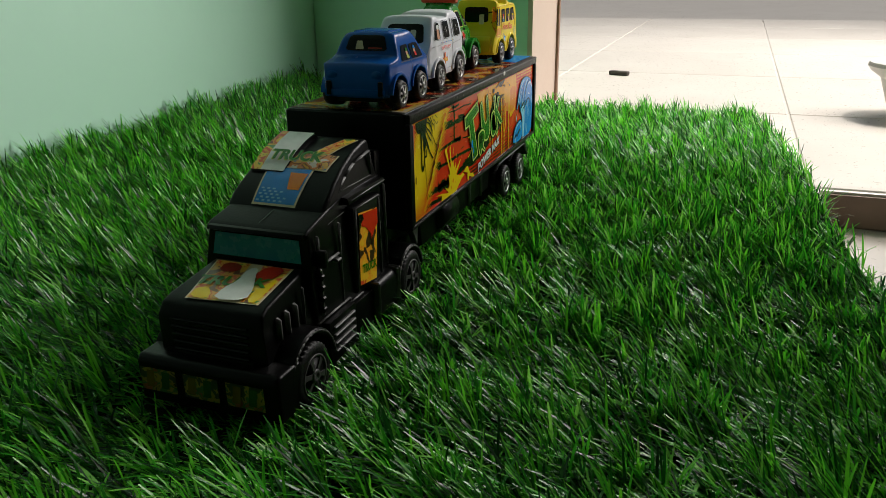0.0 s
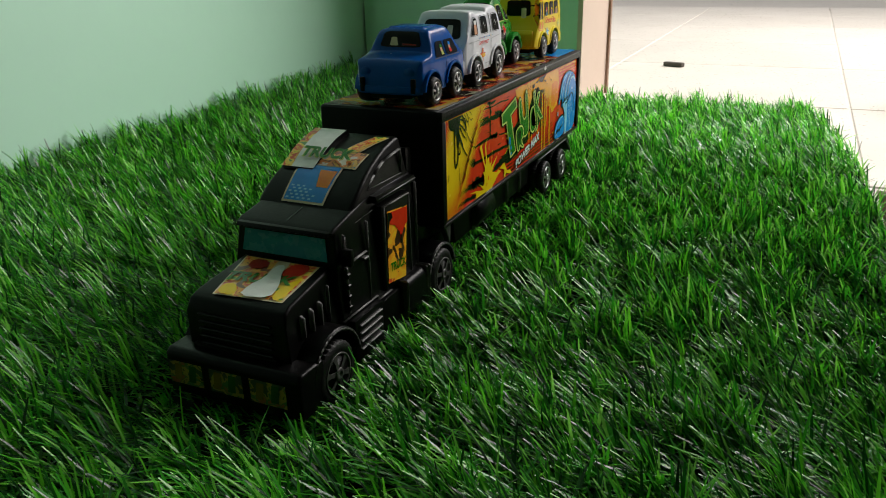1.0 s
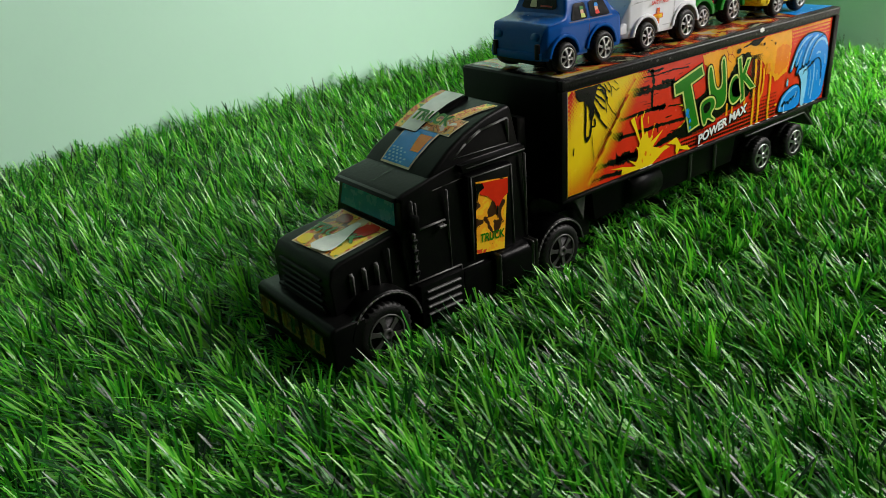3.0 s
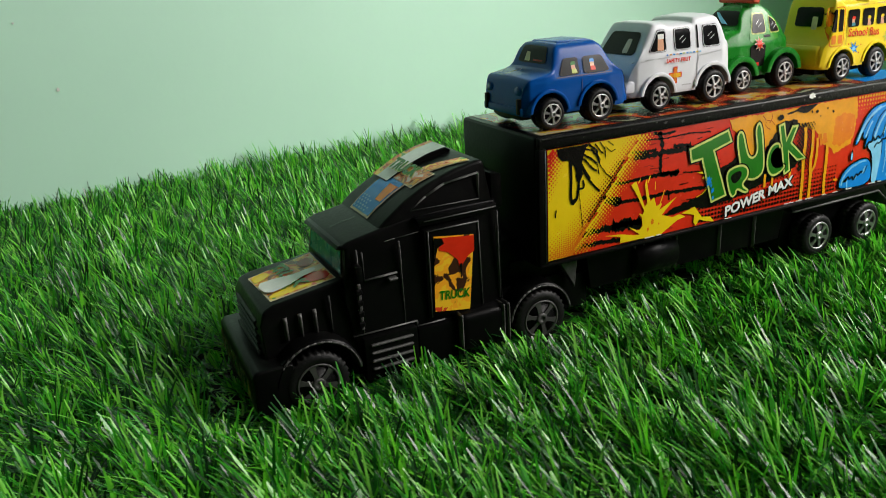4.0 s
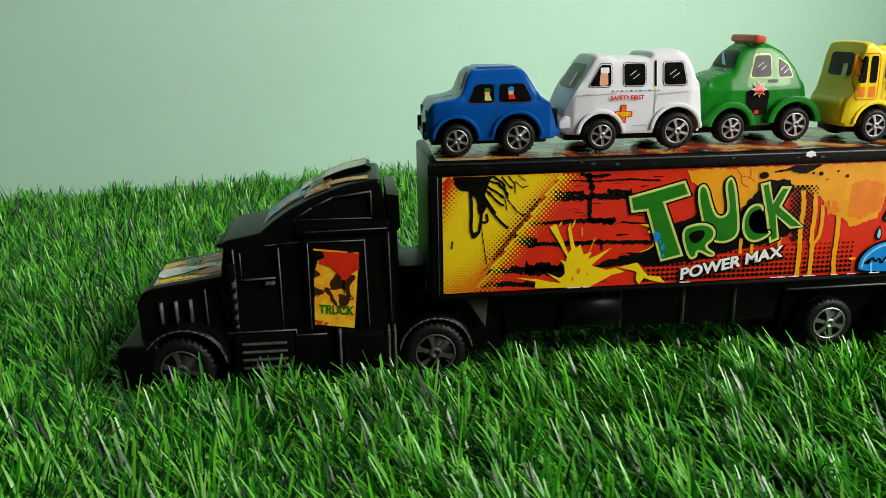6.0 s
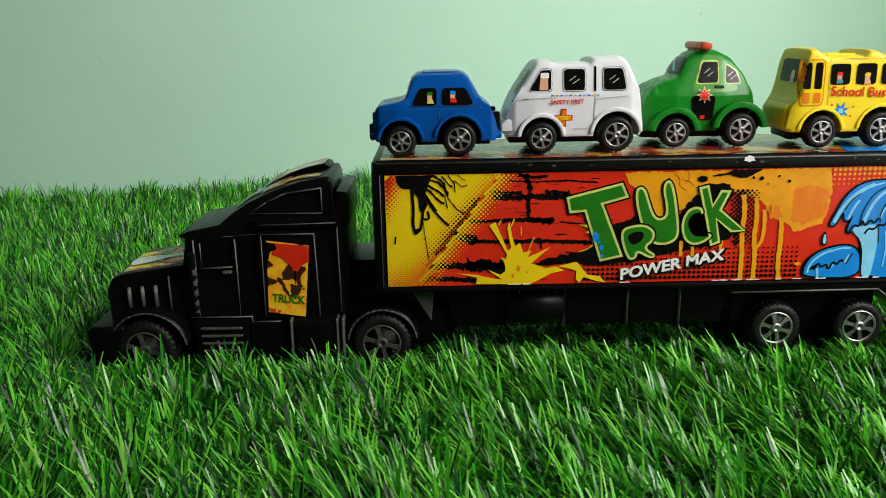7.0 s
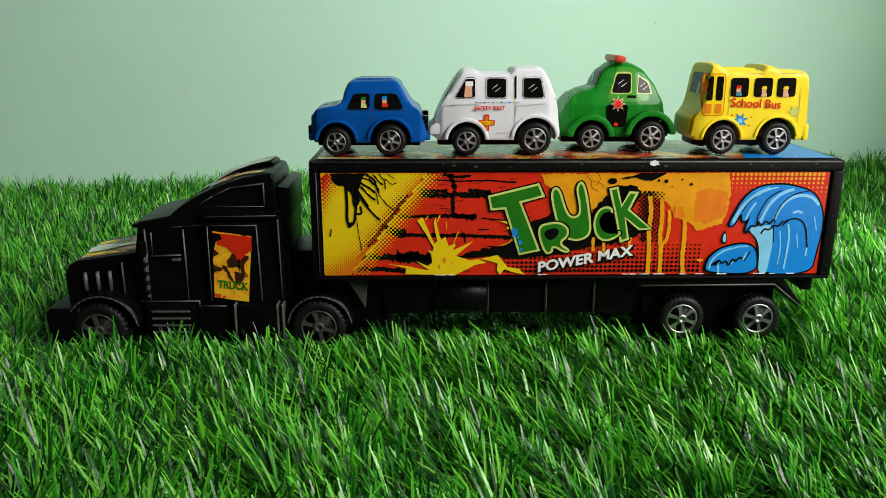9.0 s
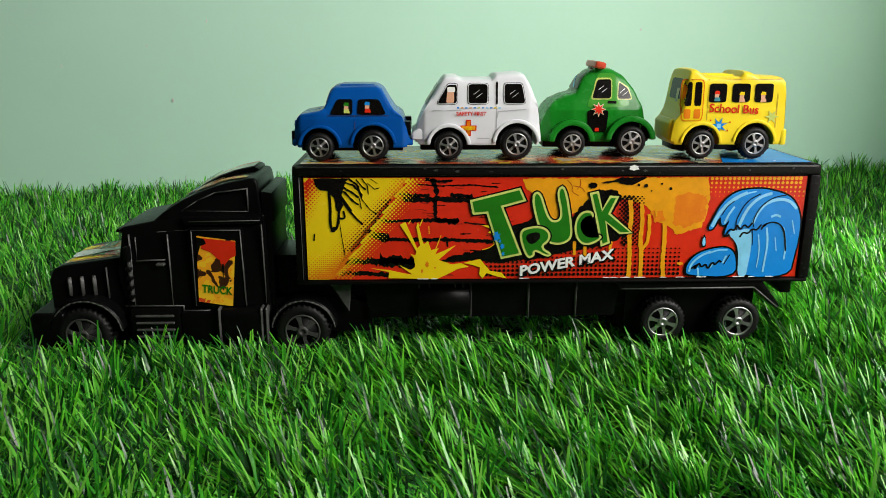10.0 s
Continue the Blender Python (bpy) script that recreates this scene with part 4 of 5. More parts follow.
dots("halftone", 2.6, I_ORANGE, lambda u, v: edge_dist(u, v) < 0.3, lambda u, v: 0.90 * (1 + edge_dist(u, v) / (9 + v * 0.16)), 2.3, "orange halftone dots", 0, 62)
dots("halftone", 2.8, I_BLACK, lambda u, v: -8 < edge_dist(u, v) < 0 and 12 < v < 42, lambda u, v: 0.80 * (1 + edge_dist(u, v) / 8), 2.3, "black halftone dots", 0, 62)
dots("halftone", 2.9, I_YELLOW, lambda u, v: 0 <= edge_dist(u, v) < 10, lambda u, v: 0.92 * (1 - edge_dist(u, v) / 11), 2.3, "yellow halftone dots", 8, 75)
dots("halftone", 3.0, I_RED, lambda u, v: u * 0.9 + v * 0.42 < 13, lambda u, v: 1.35 - (u * 0.9 + v * 0.42) / 11, 2.3, "red halftone dots", 0, 18, 0, 32)
dots("halftone", 3.05, I_ORANGE, lambda u, v: v > 40, lambda u, v: 0.75 * (v - 38) / 20, 2.3, "orange halftone dots", 0, 26, 38, 58.5)
# black splash with drips on the yellow
shape("black_splash", frayed([(5.5, 0.2), (25.7, 0.2), (23.1, 2.1), (21.7, 6.4), (20.3, 10.6), (21.4, 15.2), (19.3, 19.8), (17.5, 18.5), (17, 13.2), (15.2, 9.9), (12.8, 7.3), (9, 6.9), (6.6, 4.6)], 0.3, 9), 4, I_BLACK, "black ink splash")
strokes("ink_line", [([(13.7, 7.3), (14.3, 17.8), (13.7, 26), (15.1, 30.3)], 1.5), ([(15.1, 30.3), (17.7, 28.3), (18.6, 22.7), (19.1, 17.8)], 1.3), ([(14.8, 30.6), (15.5, 28.3), (17.4, 28.6)], 1.9), ([(18.6, 22.7), (22.4, 23.1), (21.3, 18.5)], 1.1), ([(20.2, 11.3), (23.2, 16.6), (28.1, 22.8), (32.1, 26.5)], 1.1), ([(19.7, 9.6), (22.7, 14.6), (25.7, 18.9)], 1.6), ([(4.9, 31.5), (4.4, 35.7)], 0.7)], 4.2, I_BLACK, "ink drips")
for k, (pts, w) in enumerate([([(20.8, 4.7), (26, 8.1), (30.3, 11.4)], 0.9), ([(20.9, 2.1), (27.1, 4.1), (32.3, 10.1)], 0.7), ([(21.6, 7.4), (26.8, 13), (30.2, 15.3)], 0.8), ([(25, 0.8), (29.3, 4.1), (31, 9.7), (31.6, 12)], 0.9), ([(28.8, 0.9), (31.8, 4.8), (34.3, 6.8)], 0.6), ([(31.9, 0.5), (35, 4.8), (35.4, 9.8)], 0.5), ([(36.7, 0.6), (40.7, 3.6)], 0.4), ([(31.6, 12), (36.2, 18), (40.2, 20.6)], 0.4), ([(18.9, 23.7), (20.1, 34.2), (21.6, 44.7)], 0.35), ([(30.3, 11.4), (31.4, 17.9)], 0.5), ([(35, 3.2), (39, 6.5), (41.9, 5.5)], 0.4)]):
    ragged("ink_line", pts, w * 1.5, 4.1 + 0.02 * k, I_BLACK, "fine black ink line")
# dark ground behind the big letters, and dotted screens round them
shape("dark_ground", frayed([(72, 49.8), (81.7, 44.7), (97.7, 41.9), (107.3, 37.7), (115.3, 27.8), (124.8, 24.6), (131.1, 19.4), (136.5, 24.1), (148.6, 23.5), (152.3, 17.6), (161.1, 10.7), (164.9, 7.1), (173.7, 7.8), (176.3, 12.5), (170.7, 20.7), (173.4, 28.3), (181.1, 33), (172.6, 37.3), (164.6, 39.5), (148.7, 42.7), (126.4, 47.7), (107.2, 48.9), (94.4, 47.4), (81.6, 48.6)], 0.7, 10), 2.6, I_BLACK, "black ground behind the lettering")
dots("halftone", 3.3, I_BLACK, lambda u, v: v > 43 - (u - 105) * 0.05, lambda u, v: 0.45 + 0.75 * max(0, (v - 40) / 24), 2.5, "black halftone dots", 100, 212, 40, 58.5, 1)
dots("halftone", 3.45, I_BLACK, lambda u, v: u - 0.15 * v > 172, lambda u, v: 0.95 - abs(u - 180) / 16, 2.4, "black halftone dots", 172, 190, 10, 40)
shape("red_gap", frayed([(174.4, 12.5), (180.8, 13.2), (182.9, 29.1), (182.2, 42.3), (175.7, 35.6)], 0.5, 11), 1.9, I_RED)
# yellow splashes
shape("yellow_splash", [(45.6, 57.8), (46, 54.2), (35.8, 51.8), (46.3, 52.9), (54.3, 54.9), (59.1, 55.6), (51.5, 50), (58.2, 53), (60.8, 51), (60.2, 46.1), (58.1, 43.4), (60.9, 44.5), (61.6, 42.2), (56.4, 32.9), (52.4, 26.6), (55.6, 25), (58.9, 32.9), (62, 40.2), (63.6, 38.6), (61.6, 28), (62.6, 24.8), (64.6, 34.6), (65.8, 37.9), (68.1, 36), (69.9, 41.3), (74.1, 40.3), (72.1, 43.9), (77.2, 41.7), (84, 38.4), (77.2, 44.3), (74, 47.2), (78.4, 48.6), (81.6, 49.9), (86.7, 49), (91.2, 51.3), (84.8, 52.6), (79.9, 55.2), (73.5, 58.4)], 4.6, I_YELLOW, "yellow paint splash")
shape("yellow_splash", [(88, 49), (93.1, 47.7), (97.6, 46.8), (100.8, 50.8), (103.3, 53.8), (109.7, 54.8), (112.9, 58.4), (107.1, 57.1), (101.4, 55.1), (99.1, 58.3), (97.2, 56), (97.6, 51.7), (93.7, 50.4)], 4.7, I_YELLOW, "yellow paint splash")
shape("yellow_splash", [(97.8, 27), (104.8, 27.4), (108.6, 21.9), (111.1, 26.2), (111.4, 32.4), (104.7, 37.6), (107.3, 32.7), (101.6, 31.3), (104.1, 29.4)], 4.8, I_YELLOW, "yellow paint splash")
shape("stain", blob(67.5, 49.8, 1.3, 67.5, 14, 0.4, 0.8, 1.3), 5, I_ORANGE)
shape("stain", blob(64.6, 53.7, 0.9, 64.6, 14, 0.4, 0.8, 1.3), 5, I_ORANGE)
shape("stain", blob(72, 51.8, 0.5, 72, 14, 0.4, 0.8, 1.3), 5, I_ORANGE)
strokes("fleck_line", [([(63.5, 27.4), (65.2, 23.5)], 0.6), ([(72.2, 41.3), (74.1, 36.4), (75.5, 32.8)], 0.4), ([(68.6, 27.4), (68.8, 32)], 0.4), ([(98.3, 41.5), (102.8, 40.3), (106.6, 37)], 0.5), ([(58.5, 24.1), (57.2, 26.4)], 0.5)], 4.5, I_YELLOW, "thin yellow spatter")
# big letters: a black outline, a pale edge and a green face each
big_letter([(91.3, 12.8), (119.4, 5.8), (122.9, 13.4), (110.2, 16.9), (121.3, 44.4), (109.4, 46.9), (100.7, 20.5), (93.1, 21.1)], 5)
big_letter(eased([(124.8, 10.1), (130.5, 6.9), (134.9, 20.4), (137.5, 24.4), (141, 24.4), (142.5, 20.8), (139, 6.9), (144.7, 3.7), (149.6, 29.5), (149, 35.4), (144.9, 38.3), (139.8, 38.9), (134.3, 36.9), (130.5, 31.3)]), 5.25)
big_letter([(158, 9), (163, 7.8), (165.6, 18), (169.3, 10.5), (174.7, 10.8), (170.4, 20.7), (183.6, 32.1), (176, 32.7), (168.3, 26), (171, 37.9), (165.9, 39.9), (162.6, 25.9)], 5.5)
big_letter(eased([(118.1, 30.2), (127, 27.3), (133.4, 28), (137.2, 31.7), (136.6, 36.6), (132.1, 39.9), (138.8, 43.9), (135.6, 46.2), (128.3, 41.8), (128.6, 45.4), (123.5, 47)]), 7.35)
big_letter(eased([(149.9, 28.5), (151.7, 21.6), (155.8, 18.6), (160.3, 19.3), (161.3, 23), (156.5, 23.2), (154.3, 27.2), (156.6, 32.5), (161.1, 33.5), (165.2, 32.6), (166.5, 34.9), (161.1, 38.5), (156, 39.1), (151.8, 35.8)]), 7.6)
shape("letter_gap", eased([(122.2, 32.8), (129.9, 30.6), (131.8, 33.6), (129.2, 37.2), (125.1, 38.5)]), 8.6, I_BLACK)
x, z = S([(146.5, 51.8)])[0]
part("lettering", lettering("POWER MAX", 0.0080, x, layer(9), z, 10.5, 0.00030, 1.14, 0.15), I_WHITE, trailer, "white lettering")
part("lettering", lettering("POWER MAX", 0.0080, x + 0.0005, layer(8.4), z - 0.0005, 10.5, 0.0008, 1.14, 0.15), I_BLACK, trailer, "black shadow of the lettering")
shape("fleck", blob(106.7, 33.4, 1.9, 106.7, 14, 0.3, 0.9, 1.2), 8, I_BLUE)
shape("fleck", blob(109.8, 39.3, 1.2, 109.8, 14, 0.3, 0.9, 1.2), 8, I_BLUE)
shape("fleck", blob(110.4, 43.6, 0.9, 110.4, 14, 0.3, 0.9, 1.2), 8, I_BLUE)
shape("fleck", blob(108.5, 36.4, 0.7, 108.5, 14, 0.3, 0.9, 1.2), 8, I_BLUE)
# drips
drip([(181.1, 13.2), (182.5, 22.5), (181.7, 32.4), (182.9, 45.6), (182.8, 58.4)], 2.7, 3.6)
drip([(187.7, 15.2), (188.9, 25.8), (188.1, 35.8), (189.6, 45.7), (189.6, 58.4)], 2.6, 3.65)
drip([(192.3, 21.2), (193.1, 29.2), (192.6, 37.5), (189.5, 42.4)], 2.2, 3.7)
drip([(201.6, 26.6), (202.2, 39.2), (201.8, 49.1), (203, 58.4)], 2.7, 3.75)
drip([(150.9, 36.7), (151, 43.7)], 2, 3.8)
drip([(157, 38.1), (157, 45.4)], 2, 3.85)
drip([(171.6, 36.9), (171.3, 41.6)], 1.8, 3.9)
drip([(196, 17.9), (196.4, 21.9)], 1.2, 3.95)
# halftone and the wave at the back end
dots("halftone", 2.4, I_AMBER, lambda u, v: True, lambda u, v: 1.05 - max(0, v - 1) / 13 + (u - 250) * 0.004, 2.5, "orange halftone dots", 225, 280, 0, 14, 1)
BIG = eased([(276.2, 58.4), (277.5, 46.6), (278.9, 36.6), (279.1, 26.6), (277.1, 19.3), (273.4, 13.3), (268.5, 10.2), (262.7, 8.5), (256.4, 7.1), (249.4, 7.1), (242.5, 8), (236.9, 11), (232.4, 16.3), (229.4, 22.9), (226.8, 28.8), (227.1, 30.5), (229.3, 29.8), (231.7, 24.2), (233.2, 22.9), (233.4, 26.9), (235.6, 28.2), (238.7, 23.6), (236.1, 31.2), (236.2, 34.5), (239.6, 32.2), (242.9, 35.6), (245.1, 42.9), (246, 58.4)])
shape("wave_outline", outset(BIG, 1.0), 4, I_BLACK, "black outline of a wave")
shape("wave", BIG, 5, I_BLUE, "blue printed wave")
shape("wave_light", eased([(237.7, 32.9), (241.4, 29.6), (244.6, 31), (247.8, 29.7), (251.3, 30.4), (252.4, 41.3), (251.2, 52.9), (250.8, 58.4), (245.7, 58.4), (245.5, 46.2), (243.3, 37.6)]), 6, I_SKY, "light blue fall of water")
strokes("wave_line", [([(228.4, 28.8), (231, 22.2), (235.2, 16.3), (240.8, 11.7), (247, 9.1)], 1.9), ([(235.3, 26.9), (237.3, 21.6), (240.3, 17)], 1.2), ([(243.6, 29), (246.2, 21.3), (249.7, 15.4), (255.3, 11.1), (260.9, 9.5)], 1.7), ([(251.5, 27), (253.7, 20.4), (258, 15.1), (264.2, 12.9), (271.2, 13.6), (275.8, 18.6)], 1.7), ([(239.6, 13.7), (245.1, 10), (252, 8.4)], 0.8), ([(261.5, 23.1), (264.6, 21.8), (267.2, 23.2)], 1.3), ([(259.8, 29.1), (261.5, 38.1), (260.7, 49.7), (260.3, 55.7)], 1.1), ([(255.5, 33.1), (257.2, 43), (256.4, 53)], 0.7), ([(269.4, 29.2), (272.1, 39.9), (271.8, 48.2)], 1), ([(265.2, 34.8), (266.8, 43.1)], 0.6), ([(273.9, 24.9), (276.2, 33.2)], 0.7)], 6.3, I_SKY, "light blue lines")
strokes("wave_line", [([(242.7, 30.9), (241.6, 26.3), (243.6, 20.3), (247.2, 13.7), (254.3, 9.8)], 0.55), ([(252.2, 29), (251.4, 25), (254.9, 17.1), (261.6, 11.8), (269.1, 10.6)], 0.55), ([(236.5, 34.2), (238.9, 29.6), (241.5, 31.3), (242.6, 27), (244.6, 31), (247, 27), (249, 29.7), (251.4, 26.4)], 1), ([(244.8, 34.9), (246.6, 31.6), (249.2, 33), (251.6, 29.7), (254.2, 31), (256.6, 27.4)], 1), ([(256.7, 30.4), (258.5, 27.1), (264.1, 25.8), (268.7, 28.5), (270.8, 33.9), (272.2, 43.2)], 0.8), ([(251.6, 30.4), (252.6, 39.7)], 0.5), ([(257.2, 28.4), (260.3, 26.4), (256.7, 29.7)], 0.9), ([(233.2, 22.2), (235.9, 16.9), (240.2, 13.7)], 0.5)], 7, I_BLACK, "black ink lines")
SMALL = eased([(216.5, 57.2), (215.4, 53.9), (217.2, 48.6), (221.5, 44.4), (227.8, 41.8), (236.1, 40.5), (241.2, 42.2), (244, 46.9), (244.7, 58.4)])
shape("wave_outline", outset(SMALL, 1.0), 6.5, I_BLACK, "black outline of a small wave")
shape("wave", SMALL, 7.2, I_BLUE, "small blue printed wave")
strokes("wave_line", [([(217.4, 55.3), (218.5, 50), (223.5, 45.4), (229.1, 43.1)], 1.2), ([(227.9, 44.1), (233.3, 42.1), (238.7, 42.2)], 0.9), ([(222.4, 52.7), (223.2, 58)], 1), ([(236.4, 50.1), (238.2, 45.5)], 1), ([(229.5, 52.7), (231.3, 49.4)], 0.9)], 8, I_SKY, "light blue lines")
strokes("wave_line", [([(218.6, 53.3), (220.4, 51.3), (220.5, 54), (222.9, 49.3), (224.3, 52.7), (226.8, 50), (228.2, 54), (230.6, 48.8), (232, 51.4), (234.4, 48.1), (235.7, 49.5)], 1), ([(237.1, 50.8), (240.1, 44.9)], 0.5)], 9, I_BLACK, "black ink lines")
shape("water_drop", eased([(224.7, 33.8), (225.8, 37.8), (225.2, 40.1), (223.9, 39.4), (223.8, 36.7)]), 6, I_SKY)
shape("water_drop", eased([(224.6, 32.1), (226.4, 37.8), (225.6, 41.1), (223.3, 40.4), (223.2, 36.1)]), 5.9, I_BLACK)
shape("paint_fleck", blob(212.1, 50.2, 1.2, 3, 12, 0.2, 1.5, 0.7), 5, I_AMBER)
# worn paper along the lower edge
for k in range(13):
    u = (168, 172, 178, 186, 201, 210, 222, 243, 252, 262, 120, 62, 70)[k]
    ragged("worn_edge", [(u, 58.1), (u + 4 + k % 4, 58.2)], 0.8, 9 + 0.05 * k, I_WHITE)

# ---- the four small cars on the trailer ----
from mathutils.bvhtree import BVHTree

ROOF = TZ1 + 0.0005


def along(keys, x):
    """Smooth value between (x, value) keys."""
    if x <= keys[0][0]:
        return keys[0][1]
    for (a, va), (b, vb) in zip(keys, keys[1:]):
        if x <= b:
            return va + (vb - va) * (x - a) / (b - a)
    return keys[-1][1]


def car_body(length, top, belt, half, lean, floor, arches, width, plan, start=0, n=64, spread=0.4):
    """A moulded body: rounded sections along its length (in mm), less the wheel arches."""
    bm = bmesh.new()
    loops = []
    yc = width / 2
    xs = [start + (length - start) * ((0.5 - 0.5 * math.cos(math.pi * i / n)) * 0.35 + i / n * 0.65) for i in range(n + 1)]
    for x in xs:
        zt = max(floor + 5.5, sum(along(top, x + d) for d in (-spread, 0, spread)) / 3)
        h = half * along(plan, (x - start) / (length - start))
        if zt > belt:
            zt = belt + (zt - belt) * 0.87
        zb = floor + (1.5 if x < start + 2 or x > length - 1.5 else 0)
        bz = min(belt, zt - 1.2)
        ht = max(h * 0.45, h - (zt - bz) * lean)
        pts = [(-h * 0.96, zb), (h * 0.96, zb), (h, zb + 1.0), (h, bz - 1.2), (h * 0.985, bz), (ht + 0.4, zt - 2.2 if zt - bz > 5 else zt - 0.5), (ht - 1.6, zt), (0, zt + 0.5), (-ht + 1.6, zt), (-ht - 0.4, zt - 2.2 if zt - bz > 5 else zt - 0.5), (-h * 0.985, bz), (-h, bz - 1.2), (-h, zb + 1.0)]
        loops.append([bm.verts.new((x / 1000, (yc + a) / 1000, b / 1000)) for a, b in chaikin(pts)])
    k = len(loops[0])
    for a, b in zip(loops, loops[1:]):
        for i in range(k):
            bm.faces.new((a[i], a[(i + 1) % k], b[(i + 1) % k], b[i]))
    bm.faces.new(loops[0])
    bm.faces.new(loops[-1][::-1])
    cuts = [lathe([(r / 1000, -0.01), (r / 1000, width / 1000 + 0.01)], x / 1000, 0, z / 1000, 36) for x, z, r in arches]
    return carve(bm, cuts)


def laid(points, tree, axis, lift=0.00025, fan=True):
    """A figure thrown on to a body along y (points x, z) or along x (points y, z), lifted a hair off it; all in metres."""
    bm = bmesh.new()
    out = []
    dense = []
    m = len(points)
    for i in range(m):
        a, b = points[i], points[(i + 1) % m]
        for s in range(3):
            dense.append((a[0] + (b[0] - a[0]) * s / 3, a[1] + (b[1] - a[1]) * s / 3))

    def drop(p):
        o, d = (Vector((p[0], -0.05, p[1])), Vector((0, 1, 0))) if axis == "y" else (Vector((-0.05, p[0], p[1])), Vector((1, 0, 0)))
        hit, normal, _, _ = tree.ray_cast(o, d)
        if hit is None:
            hit = o + d * 0.055
        return hit - d * lift

    ring = [bm.verts.new(drop(p)) for p in dense]
    if fan:
        c = (sum(p[0] for p in points) / m, sum(p[1] for p in points) / m)
        q = len(ring)
        for s in (0.8, 0.6, 0.4, 0.2):
            mid = [bm.verts.new(drop((c[0] + (p[0] - c[0]) * s, c[1] + (p[1] - c[1]) * s))) for p in dense]
            for i in range(q):
                bm.faces.new((ring[i], ring[(i + 1) % q], mid[(i + 1) % q], mid[i]))
            ring = mid
        hub = bm.verts.new(drop(c))
        for i in range(q):
            bm.faces.new((ring[i], ring[(i + 1) % q], hub))
    else:
        bm.faces.new(ring)
    return bm


def mm(pts):
    return [(a / 1000, b / 1000) for a, b in pts]


def grown(pts, k):
    c = (sum(p[0] for p in pts) / len(pts), sum(p[1] for p in pts) / len(pts))
    out = []
    for a, b in pts:
        d = Vector((a - c[0], b - c[1]))
        d = d * (1 + k / d.length)
        out.append((c[0] + d.x, c[1] + d.y))
    return out


def rounded(pts):
    """The figure with its corners cut a little round."""
    out, m = [], len(pts)
    for i, p in enumerate(pts):
        for q, s in ((pts[i - 1], 0.16), (pts[i - 1], 0.06), (pts[(i + 1) % m], 0.06), (pts[(i + 1) % m], 0.16)):
            k = s if s > 0.1 else s
            out.append((p[0] + (q[0] - p[0]) * k, p[1] + (q[1] - p[1]) * k))
    # draw the corner points in towards the middle of the cut
    for i in range(m):
        a, b = out[4 * i], out[4 * i + 3]
        for j in (1, 2):
            c = out[4 * i + j]
            out[4 * i + j] = (c[0] * 0.72 + (a[0] + b[0]) * 0.14, c[1] * 0.72 + (a[1] + b[1]) * 0.14)
    return out


def fender(cx, cz, r, wide, y0, y1, a0=4, a1=176):
    return prism(mm(arc(cx, cz, r + wide, a0, a1, 18) + arc(cx, cz, r, a1, a0, 18)), y0 / 1000, y1 / 1000, 0.0009, 2)


def car(name, label, paint, paint_name, at_x, at_y, spec, yaw=0.0):
    thing = new(name)
    tagged(thing, label, "toy car", "toy cars on the trailer roof")
    W = spec["width"]
    bm = car_body(spec["length"], spec["top"], spec["belt"], spec["half"], spec["lean"], spec["floor"], [(x, z, r + 2.7) for x, z, r in spec["wheels"]], W, spec["plan"], spec.get("start", 0))
    tree = BVHTree.FromBMesh(bm)
    body = part("body", bm, paint, thing, paint_name)
    part("underbody", box(0.003 + spec.get("start", 0) / 1000, spec["length"] / 1000 - 0.004, 0.0085, W / 1000 - 0.0085, 0.0045, spec["belt"] / 1000 - 0.006, 0.001), BLACK, thing, "black plastic underbody")
    for x, z, r in spec["wheels"]:
        for y0, y1 in ((spec["edge"], spec["edge"] + 7), (W - spec["edge"] - 7, W - spec["edge"])):
            part("fender", fender(x, z, r + 2.5, spec["fender"] - 1.2, y0, y1), paint, thing, paint_name)
        wheel("wheel", thing, x / 1000, spec["wheel_y"] / 1000, z / 1000, r / 1000, 0.0068, TYRE, RIM_SILVER, 6, 24, "black tyre with a silver six-spoked rim")
        far_wheel(thing, x / 1000, (W - 6.8 - spec["wheel_y"]) / 1000, z / 1000, r / 1000, 0.0068)
    for nm, pts, axis, lift, mat, lab in spec["decals"]:
        part(nm, laid(mm(pts), tree, axis, lift / 1000, len(pts) < 40), mat, body, lab)
    thing.location = (at_x, at_y, ROOF)
    thing.rotation_euler = (0, 0, radians(yaw))
    thing.scale = (1, spec.get("broad", 1.26), 1)
    return thing, body, tree


def window(pts, frame_mat=None, glint=True, k=0.9):
    out = []
    r = rounded(pts)
    if frame_mat:
        out.append(("window_frame", rounded(grown(pts, k)), "y", 0.2, frame_mat, "printed window frame"))
        out.append(("window_frame", rounded(grown(pts, k * 0.62)), "y", 0.28, WHITE if frame_mat is I_BLACK else frame_mat, "printed window frame"))
    out.append(("window", r, "y", 0.38, I_BLACK, "black printed window"))
    if glint:
        c = (sum(p[0] for p in pts) / len(pts), sum(p[1] for p in pts) / len(pts))
        for d in (-0.7, 0.9):
            out.append(("glint", [(c[0] - 1.8 + d, c[1] - 1.2 - d), (c[0] + 1.4 + d, c[1] + 1.0 - d), (c[0] + 1.4 + d, c[1] + 1.3 - d), (c[0] - 1.8 + d, c[1] - 0.9 - d)], "y", 0.48, I_WHITE, "white glint"))
    return out


